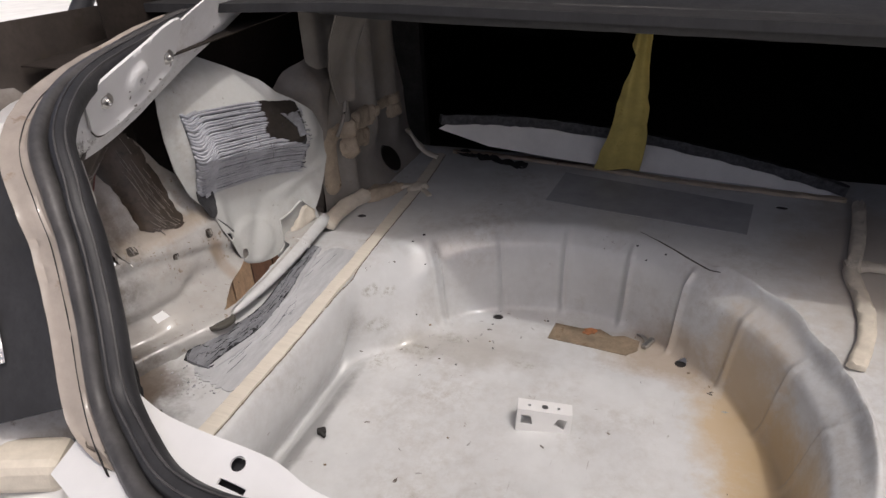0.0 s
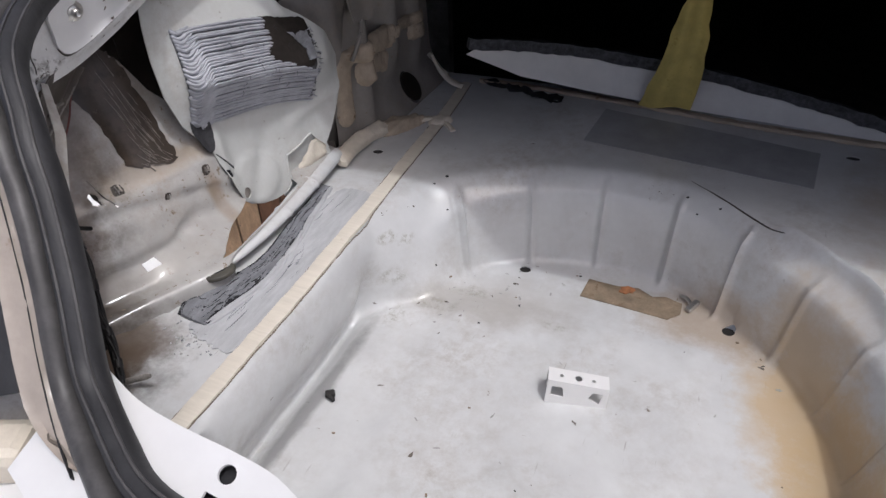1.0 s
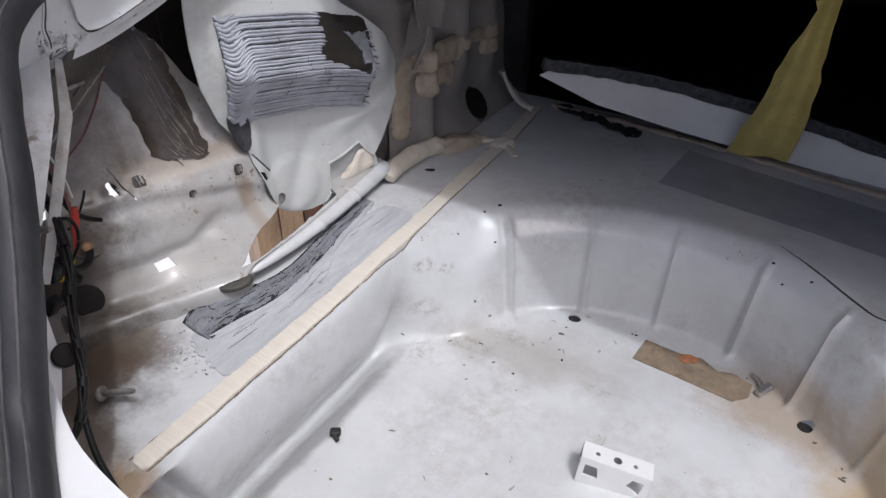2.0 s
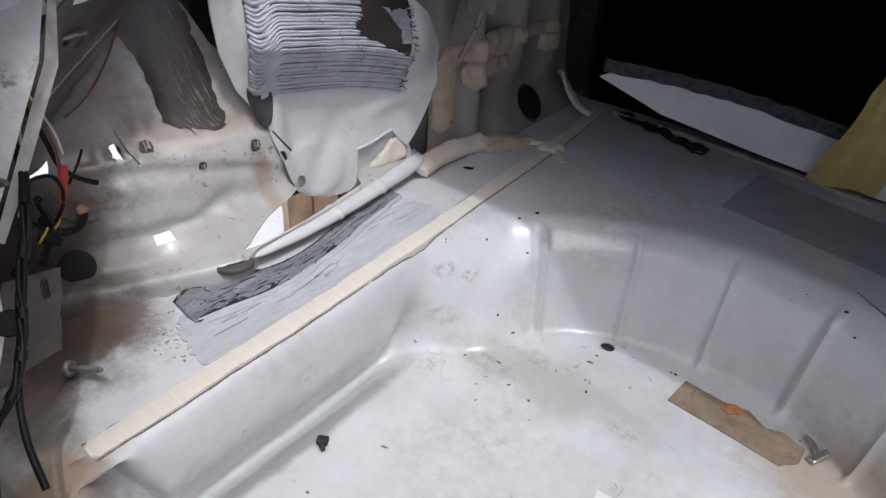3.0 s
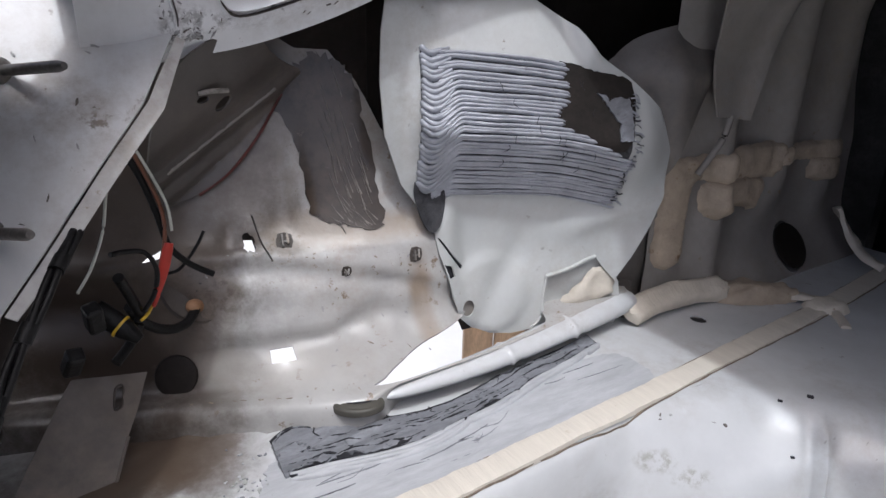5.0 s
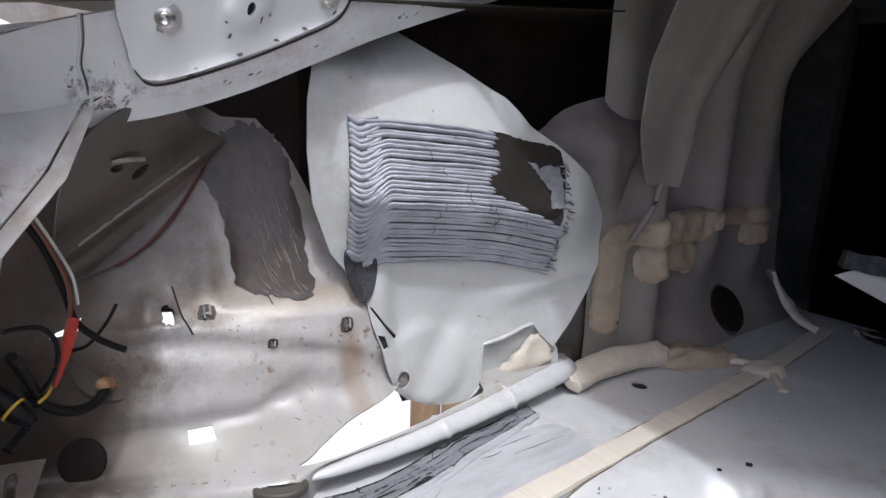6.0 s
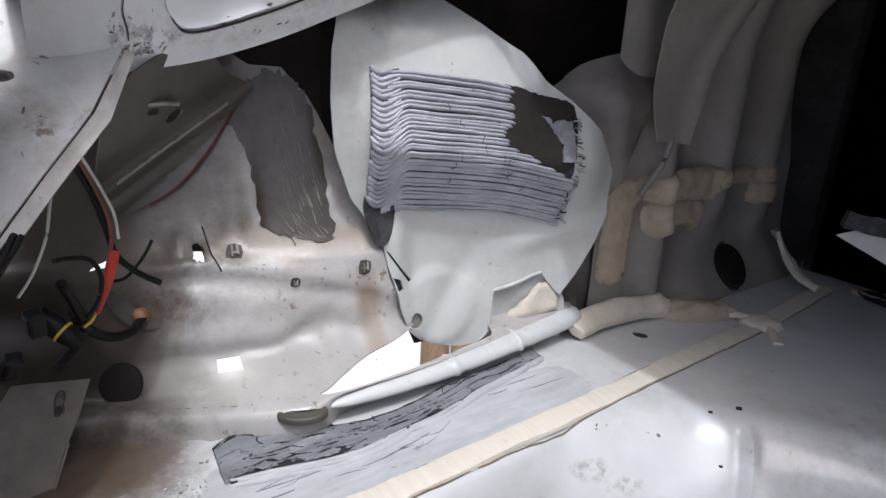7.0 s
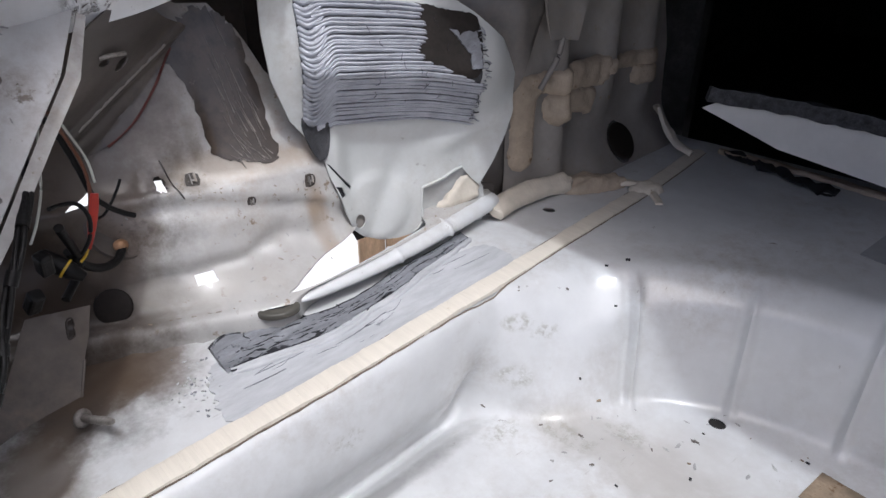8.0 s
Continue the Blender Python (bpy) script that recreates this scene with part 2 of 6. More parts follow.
floor_paint = material("dirty_white_floor_paint", PAINT, 0.34, vary=0.07, scale=11, relief=0.0006, relief_scale=30, coat=0.5,
                       spots=((0.16, 0.13, 0.10), 0.04, 60), dents=0.007, grime=0.6,
                       stains=[((0.130, 0.60, 0.02), (0.05, 0.12, 0.07), TAN, 0.85), ((0.165, 0.42, 0.0), (0.05, 0.20, 0.07), TAN, 0.9), ((0.16, 0.66, 0.07), (0.06, 0.06, 0.05), (0.45, 0.36, 0.26), 0.45),
                               ((0.05, 0.70, 0.0), (0.09, 0.05, 0.04), (0.36, 0.27, 0.18), 0.7),
                               ((0.27, 0.80, 0.12), (0.09, 0.20, 0.05), (0.40, 0.33, 0.25), 0.55),
                               # Rear left corner: brown dirt, its dark tones also carrying the shade there.
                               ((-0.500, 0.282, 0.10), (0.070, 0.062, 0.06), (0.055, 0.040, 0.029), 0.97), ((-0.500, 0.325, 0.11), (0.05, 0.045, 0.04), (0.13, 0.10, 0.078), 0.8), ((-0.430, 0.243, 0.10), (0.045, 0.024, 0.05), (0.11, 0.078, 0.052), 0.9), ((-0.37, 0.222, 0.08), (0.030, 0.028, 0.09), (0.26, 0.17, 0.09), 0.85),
                               # Brown corner dirt, then grey for the shade in the trough beside the flank.
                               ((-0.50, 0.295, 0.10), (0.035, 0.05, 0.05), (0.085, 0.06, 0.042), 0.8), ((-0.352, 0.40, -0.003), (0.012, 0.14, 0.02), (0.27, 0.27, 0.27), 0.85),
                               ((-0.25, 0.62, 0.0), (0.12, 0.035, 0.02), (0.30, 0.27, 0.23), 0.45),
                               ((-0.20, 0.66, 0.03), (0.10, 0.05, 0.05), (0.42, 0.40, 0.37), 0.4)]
                       + [(c, r, (0.30, 0.29, 0.25), 0.75) for c, r in (((-0.358, 0.61, 0.085), (0.016, 0.016, 0.008)), ((-0.342, 0.626, 0.075), (0.014, 0.014, 0.007)), ((-0.350, 0.601, 0.035), (0.014, 0.020, 0.010)),
                                                                         ((-0.295, 0.605, 0.0), (0.035, 0.012, 0.01)), ((-0.332, 0.565, 0.0), (0.012, 0.02, 0.01)), ((-0.366, 0.424, 0.06), (0.012, 0.014, 0.010)),
                                                                         ((-0.255, 0.645, 0.0), (0.02, 0.012, 0.01)), ((-0.137, 0.616, 0.0), (0.016, 0.008, 0.01)))])
side_paint = material("side_panel_paint", (0.42, 0.412, 0.397), 0.40, vary=0.10, scale=16, relief=0.0012, relief_scale=38, coat=0.4,
                      spots=((0.20, 0.15, 0.10), 0.10, 95), dents=0.011, grime=1.0,
                      stains=[((-0.61, 0.40, 0.35), (0.12, 0.12, 0.09), (0.20, 0.165, 0.135), 0.7),
                              ((-0.56, 0.46, 0.222), (0.04, 0.09, 0.012), (0.30, 0.22, 0.14), 0.5),
                              ((-0.50, 0.508, 0.165), (0.05, 0.010, 0.034), (0.26, 0.18, 0.11), 0.7),
                              # Rear corner and behind the flap: brown dirt, darkened further to carry shade.
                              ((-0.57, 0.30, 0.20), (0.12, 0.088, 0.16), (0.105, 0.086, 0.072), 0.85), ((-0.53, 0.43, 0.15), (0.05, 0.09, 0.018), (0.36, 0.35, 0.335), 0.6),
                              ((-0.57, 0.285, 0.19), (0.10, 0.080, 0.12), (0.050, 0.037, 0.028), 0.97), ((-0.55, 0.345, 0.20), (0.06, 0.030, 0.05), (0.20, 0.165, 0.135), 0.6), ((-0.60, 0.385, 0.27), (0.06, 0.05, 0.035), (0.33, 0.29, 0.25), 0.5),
                              # Dark round tint standing in for the recess of the lamp opening.
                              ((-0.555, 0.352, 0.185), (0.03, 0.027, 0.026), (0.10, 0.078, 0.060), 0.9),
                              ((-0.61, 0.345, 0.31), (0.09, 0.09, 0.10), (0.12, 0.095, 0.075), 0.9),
                              ((-0.54, 0.40, 0.135), (0.05, 0.06, 0.012), (0.45, 0.42, 0.38), 0.5)])
# Overspray grey; base lowered further to carry the shelf's shade on the pillar.
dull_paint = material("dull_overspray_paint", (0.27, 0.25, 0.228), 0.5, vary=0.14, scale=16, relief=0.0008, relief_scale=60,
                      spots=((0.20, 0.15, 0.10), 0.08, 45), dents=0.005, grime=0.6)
flap_paint = material("stained_flap_paint", (0.100, 0.085, 0.075), 0.38, vary=0.2, scale=14, relief=0.001, relief_scale=50, dents=0.006, grime=0.8, coat=0.15)
rail_paint = material("chipped_white_paint", (0.76, 0.76, 0.76), 0.36, vary=0.05, scale=12, relief=0.0008, relief_scale=60, coat=0.2, spots=((0.27, 0.26, 0.25), 0.075, 48), dents=0.005, grime=0.55,
                      stains=[((-0.51, 0.358, 0.367), (0.012, 0.018, 0.008), (0.30, 0.29, 0.28), 0.8), ((-0.511, 0.346, 0.358), (0.012, 0.007, 0.006), (0.07, 0.06, 0.05), 0.8),
                              ((-0.505, 0.40, 0.366), (0.012, 0.03, 0.006), (0.36, 0.34, 0.32), 0.6), ((-0.45, 0.255, 0.22), (0.04, 0.03, 0.03), (0.30, 0.22, 0.15), 0.4)])
post_paint = material("scuffed_post_paint", (0.64, 0.64, 0.635), 0.38, vary=0.08, scale=12, relief=0.0008, relief_scale=60, coat=0.15, spots=((0.24, 0.21, 0.18), 0.08, 48), dents=0.006, grime=0.9)
rust_red = material("dull_dark_red_paint", (0.13, 0.030, 0.022), 0.5, vary=0.3, scale=60)
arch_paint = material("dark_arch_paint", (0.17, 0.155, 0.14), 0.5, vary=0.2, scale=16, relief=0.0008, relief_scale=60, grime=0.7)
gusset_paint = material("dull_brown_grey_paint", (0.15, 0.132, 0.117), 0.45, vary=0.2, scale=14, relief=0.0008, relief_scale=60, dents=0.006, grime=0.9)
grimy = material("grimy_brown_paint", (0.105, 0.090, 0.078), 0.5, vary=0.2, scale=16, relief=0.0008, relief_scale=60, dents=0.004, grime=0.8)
# Dark base for gaps, backings and recess walls, with their shade painted in.
dark_metal = material("dark_recess_metal", (0.062, 0.050, 0.042), 0.6, vary=0.25, scale=18, relief=0.0008, relief_scale=70, spots=((0.05, 0.04, 0.03), 0.15, 25))
# Near-black base puts the bay's deep shade into the metal's colour.
shade_metal = material("shade_dark_bay_metal", (0.026, 0.020, 0.0165), 0.7, vary=0.3, scale=18, relief=0.0008, relief_scale=70, specular=0.25)
brown_metal = material("brown_bare_metal", (0.022, 0.018, 0.0155), 0.55, specular=0.2, vary=0.3, scale=30, relief=0.0006, relief_scale=120)
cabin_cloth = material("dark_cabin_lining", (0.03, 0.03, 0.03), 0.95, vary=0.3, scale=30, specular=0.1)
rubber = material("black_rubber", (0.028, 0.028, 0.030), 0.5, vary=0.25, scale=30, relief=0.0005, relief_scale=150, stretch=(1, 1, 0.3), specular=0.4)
worn_rubber = material("dusty_worn_rubber", (0.075, 0.072, 0.072), 0.45, vary=0.3, scale=22, relief=0.0006, relief_scale=120, specular=0.45)
black_hole = material("black_plastic", (0.018, 0.016, 0.015), 0.6, vary=0.3, scale=60)
sealer = material("beige_seam_sealer", (0.62, 0.565, 0.475), 0.55, vary=0.10, scale=40, relief=0.0010, relief_scale=200, spots=((0.34, 0.26, 0.17), 0.06, 60))
tape_sealer = material("brushed_cream_sealer", (0.64, 0.595, 0.515), 0.55, vary=0.05, scale=60, relief=0.0005, relief_scale=200, stretch=(0.35, 4.0, 1), spots=((0.42, 0.34, 0.24), 0.05, 90))
old_sealer = material("brown_seam_sealer", (0.43, 0.355, 0.27), 0.6, vary=0.15, scale=35, relief=0.0014, relief_scale=160, spots=((0.20, 0.13, 0.07), 0.10, 45))
filler = material("grey_body_filler", (0.37, 0.38, 0.415), 0.40, metal=0.12, vary=0.18, scale=40, relief=0.0009, relief_scale=330, spots=((0.12, 0.12, 0.14), 0.08, 110), coat=0.05)
pale_filler = material("pale_grey_filler", (0.43, 0.44, 0.455), 0.5, vary=0.12, scale=45, relief=0.001, relief_scale=180, stretch=(2.2, 0.5, 1), spots=((0.2, 0.2, 0.21), 0.06, 70))
rough_filler = material("rough_grey_filler", (0.205, 0.212, 0.231), 0.42, vary=0.25, scale=60, relief=0.0022, relief_scale=120, stretch=(2.2, 0.45, 1), spots=((0.06, 0.06, 0.07), 0.12, 90))
crack_black = material("black_crack", (0.018, 0.018, 0.022), 0.8, vary=0.3, scale=80)
pale_scratch = material("pale_scratch", (0.24, 0.215, 0.19), 0.6, vary=0.2, scale=200)
pocket_black = material("dark_filler_crust", (0.035, 0.035, 0.039), 0.65, vary=0.4, scale=120, relief=0.003, relief_scale=220)
chip_grey = material("grey_paint_chip", (0.33, 0.325, 0.32), 0.5, vary=0.2, scale=150)
smudge_grey = material("pale_grey_smudge", (0.40, 0.41, 0.39), 0.5, vary=0.2, scale=150)
rust_chip = material("rust_brown_chip", (0.22, 0.175, 0.13), 0.6, vary=0.3, scale=150)
primer = material("grey_primer", (0.33, 0.335, 0.35), 0.55, vary=0.10, scale=30, relief=0.0004, relief_scale=200)
underseal = material("brown_underseal", (0.060, 0.045, 0.034), 0.34, vary=0.40, scale=12, relief=0.0012, relief_scale=70, spots=((0.15, 0.125, 0.105), 0.09, 26), coat=0.2)
boss_grey = material("olive_grey_plastic", (0.075, 0.070, 0.058), 0.5, vary=0.15, scale=50)
steel = material("bright_steel", (0.55, 0.54, 0.52), 0.3, metal=1.0, vary=0.15, scale=60)
dull_steel = material("dull_dark_steel", (0.30, 0.28, 0.26), 0.5, metal=0.7, vary=0.3, scale=60)
copper = material("copper_bulb_holder", (0.42, 0.24, 0.13), 0.5, metal=0.3, vary=0.2, scale=60)
board_white = material("white_fibre_board", (0.74, 0.72, 0.69), 0.7, vary=0.06, scale=20, relief=0.0006, relief_scale=150)
felt = material("grey_felt_edge", (0.10, 0.10, 0.105), 0.95, vary=0.35, scale=120, relief=0.003, relief_scale=400, specular=0.1)
yellow_paper = material("yellow_masking_paper", (0.52, 0.42, 0.13), 0.75, vary=0.14, scale=30, relief=0.0012, relief_scale=60, spots=((0.40, 0.30, 0.08), 0.08, 40))
tan_card = material("tan_sound_pad", (0.25, 0.19, 0.13), 0.8, vary=0.25, scale=40, relief=0.001, relief_scale=150, spots=((0.14, 0.08, 0.04), 0.12, 50))
wire_black = material("black_wire_sleeve", (0.009, 0.0085, 0.0085), 0.45, vary=0.25, scale=60, relief=0.0008, relief_scale=400, specular=0.22)
wire_red = material("red_wire", (0.42, 0.035, 0.02), 0.45, vary=0.15, scale=60)
wire_brown = material("brown_wire", (0.16, 0.06, 0.03), 0.5, vary=0.15, scale=60)
wire_yellow = material("yellow_wire", (0.60, 0.40, 0.03), 0.45, vary=0.15, scale=60)
wire_white = material("pale_wire", (0.55, 0.56, 0.50), 0.45, vary=0.15, scale=60)
wood = material("pale_brown_wood", (0.60, 0.40, 0.24), 0.6, vary=0.25, scale=14, relief=0.001, relief_scale=60, stretch=(0.2, 4, 1))
dark_wood = material("dark_brown_wood", (0.20, 0.095, 0.05), 0.6, vary=0.25, scale=14, relief=0.001, relief_scale=60, stretch=(0.2, 4, 1))
gutter_paint = material("stained_gutter_paint", (0.36, 0.315, 0.275), 0.4, vary=0.14, scale=18, relief=0.001, relief_scale=60, spots=((0.25, 0.19, 0.14), 0.1, 30), coat=0.2)
concrete = material("pale_concrete", (0.84, 0.83, 0.80), 0.85, vary=0.06, scale=3, relief=0.002, relief_scale=40)
red_paint = material("red_paint", (0.45, 0.05, 0.03), 0.45, vary=0.15, scale=12)
lens = material("tail_lamp_chrome", (0.62, 0.62, 0.62), 0.18, metal=1.0, vary=0.2, scale=90, relief=0.002, relief_scale=140)

# ---- the boot floor with its spare wheel well ----
WELL = Vector((-0.09, 0.475))
RADIUS = 0.337
RIBS = [math.radians(a) for a in (-12, 6, 24, 42, 61, 78, 95.5, 113.5, 132)]


FLANK = [(0.15, -0.356), (0.25, -0.3605), (0.35, -0.3655), (0.44, -0.3675), (0.50, -0.3705), (0.56, -0.376), (0.64, -0.384), (1.0, -0.40)]
FLANK_OUT = [(-0.006, -0.006), (0.0, 0.0), (0.006, 0.005), (0.012, 0.007), (0.018, 0.006), (0.024, 0.002), (0.030, -0.008), (0.036, -0.016), (0.045, -0.011), (0.055, 0.002), (0.065, 0.018), (0.080, 0.052), (0.10, 0.10)]


def flat_z(x, y):
    return 0.088 + 0.045 * y


def rim_radius(th):
    """The rim lies a little closer in along the sealed far side; th in degrees."""
    return RADIUS - 0.026 * (1 - step(48, 82, th)) * step(-150, -120, th)


def well_depth(x, y):
    """How far a point lies inside the rim of the well."""
    r = math.hypot(x - WELL.x, y - WELL.y)
    th = math.degrees(math.atan2(y - WELL.y, x - WELL.x))
    wide = 1 - 0.40 * bump(th, 145, 14)
    a, b = (rim_radius(th) - r) * wide, x - table(FLANK, y)
    blend = 0.002 + 0.045 * step(0.57, 0.62, y)
    k = max(0.0, blend - abs(a - b)) / blend
    return min(min(a, b) - 0.25 * blend * k * k, y - 0.185)


def flank_way(x, y):
    """1 along the bulging flank beside the seam strip, 0 elsewhere."""
    return (1 - step(0.560, 0.605, y)) * (1 - step(-0.26, -0.18, x)) * step(0.20, 0.24, y)


def floor_z(x, y):
    z = flat_z(x, y)
    th = math.atan2(y - WELL.y, x - WELL.x)
    r = math.hypot(x - WELL.x, y - WELL.y)
    d = well_depth(x, y)
    if d > -0.02:
        on_wall = step(0.0, 0.02, d) * (1 - step(0.06, 0.08, d))
        for a in RIBS:
            d -= (0.4 if a < 0.9 else 0.75) * (0.008 * bump(th, a, 0.011) - 0.003 * bump(th, a + 0.028, 0.011)) * on_wall
        near = flank_way(x, y)
        steep = table([(-0.012, z), (0.0, z - 0.001), (0.024, z - 0.018), (0.028, z - 0.024), (0.034, z - 0.050), (0.043, 0.016), (0.049, 0.003), (0.060, 0.0)], d)
        bulge = table([(-0.006, z), (0.0, z - 0.002), (0.006, z - 0.013), (0.012, z - 0.036), (0.018, 0.046), (0.024, 0.024), (0.030, 0.004), (0.036, -0.016), (0.045, -0.022), (0.055, -0.013), (0.066, -0.003), (0.078, 0.0)], d)
        soft = table([(-0.012, z), (0.0, z - 0.003), (0.012, z - 0.022), (0.026, z - 0.062), (0.038, z - 0.094), (0.048, 0.005), (0.060, 0.0)], d)
        z = steep + (soft - steep) * bump(math.degrees(th), 156, 20)
        rising = soft - 0.13 * (1 - step(0.42, 0.60, y))
        z = z + (max(bulge, rising) - z) * near
        if d > 0.06:
            pad = step(0.0, 0.012, 0.155 - abs(x + 0.115)) * step(0.0, 0.012, 0.185 - abs(y - 0.455))
            z += 0.004 * pad
            for cx, cy, rr in ((-0.215, 0.585, 0.035), (-0.01, 0.47, 0.045)):
                q = math.hypot(x - cx, y - cy)
                z += 0.0022 * bump(q, rr, 0.007)
            ax, ay = x + 0.075, y - 0.355
            along, side = ax * 0.9 - ay * 0.43, ax * 0.43 + ay * 0.9
            z += 0.006 * step(0, 0.01, 0.075 - abs(along)) * step(0, 0.01, 0.02 - abs(side))
    # folded lip on the far side of the well
    lip = step(math.radians(-20), math.radians(5), th) * (1 - step(math.radians(54), math.radians(59), th))
    fold = r - rim_radius(math.degrees(th)) - 0.003 - 0.004 * step(0.50, 0.56, th) + 0.004 * step(0.24, 0.30, th)
    z += lip * (0.013 * bump(fold, 0.0, 0.0055) * (1 + 0.4 * rough((x, y, 0), 25)) - 0.003 * bump(fold, 0.013, 0.004))
    # pressed swages beside the side panel
    if x < -0.40 and y < 0.46:
        fade = 1 - step(0.37, 0.45, y)
        for k in range(3):
            z += 0.0035 * fade * bump(x + 0.35 * (y - 0.3), -0.505 + 0.027 * k, 0.006)
    if x < -0.40 and 0.36 < y < 0.68:
        z += 0.002 * rough((x, y * 0.5, 0), 40, 2)
    z += 0.0012 * rough((x, y, 0), 9, 3) + 0.0004 * rough((x, y, 0), 45, 5)
    return z


def on_floor(x, y, up=0.0):
    """A point of the floor sheet; the flank overhangs its foot a little."""
    d = x - table(FLANK, y)
    shift = 0.0
    if -0.006 < d < 0.10:
        shift = (table(FLANK_OUT, d) - d) * flank_way(x, y)
    return (x + shift, y, floor_z(x, y) + up)


rings = []
for d in (-0.03, -0.02, -0.012, -0.006, 0, 0.003, 0.006, 0.009, 0.012, 0.015, 0.018, 0.0205, 0.023, 0.026, 0.029, 0.032, 0.037, 0.042, 0.046, 0.05, 0.055, 0.062, 0.07, 0.08, 0.09, 0.098):
    for k in range(560):
        a = 2 * math.pi * k / 560
        lo, hi = 0.05, 0.45
        for _ in range(18):
            mid = (lo + hi) / 2
            if well_depth(WELL.x + mid * math.cos(a), WELL.y + mid * math.sin(a)) > d:
                lo = mid
            else:
                hi = mid
        rings.append((WELL.x + lo * math.cos(a), WELL.y + lo * math.sin(a)))
for d in (-0.0045, -0.003, -0.0015, -0.009, -0.0105, -0.016):
    for k in range(120):
        a = math.radians(-20 + 82 * k / 119)
        r = rim_radius(math.degrees(a)) - d
        rings.append((WELL.x + r * math.cos(a), WELL.y + r * math.sin(a)))
ledge_hole = disc(-0.450, 0.758, 0.008, 0.0065)
floor_holes = [ledge_hole, disc(-0.252, 1.005, 0.007, 0.006), disc(0.171, 0.949, 0.009, 0.006), disc(-0.207, 0.720, 0.008, 0.007), disc(0.059, 0.689, 0.0075)]
RIM_X = [(0.15, -0.59), (0.26, -0.555), (0.30, -0.535), (0.36, -0.508), (0.43, -0.470), (0.50, -0.467), (0.60, -0.474), (0.72, -0.486)]
RIM_Z = [(0.26, 0.118), (0.36, 0.124), (0.43, 0.131), (0.55, 0.136), (0.70, 0.149)]
left_edge = [(table(RIM_X, y / 100) + 0.003 - 0.026 * step(0.435, 0.47, y / 100), y / 100) for y in range(74, 13, -2)]
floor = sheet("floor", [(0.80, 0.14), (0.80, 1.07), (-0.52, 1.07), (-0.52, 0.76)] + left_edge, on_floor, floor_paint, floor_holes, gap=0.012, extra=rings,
              skip=lambda x, y: -0.035 < well_depth(x, y) < 0.103)
open_seam = [(-0.020, 0.818), (0.03, 0.781), (0.070, 0.748), (0.090, 0.730)]
sweep("seam_gap", [on_floor(p.x, p.y, 0.0) for p in catmull([Vector((x, y, 0)) for x, y in open_seam], 8)],
      lambda f: [(-0.0009 * math.sin(math.pi * f) - 0.0002, -0.002), (-0.0008 * math.sin(math.pi * f) - 0.0002, 0.0005), (0.0008 * math.sin(math.pi * f) + 0.0002, 0.0005), (0.0009 * math.sin(math.pi * f) + 0.0002, -0.002)], dark_metal, floor, "dark open seam beside the folded rim")
tagged(floor, "white painted steel boot floor with round spare wheel well, stained brown", "car floor", kind="structure")

for hx, hy, hr in ((-0.450, 0.758, 0.010), (-0.252, 1.005, 0.009), (0.171, 0.949, 0.011), (-0.207, 0.720, 0.010), (0.059, 0.689, 0.010)):
    stop = lathe("floor_plug", [(hr, 0.0), (hr, 0.002), (hr * 0.6, 0.0035), (hr * 0.3, 0.003)], Matrix.Translation((hx, hy, floor_z(hx, hy) - 0.0055)), black_hole)
    tagged(stop, "black rubber plug closing a drain hole in the floor", "plug", "floor plugs")

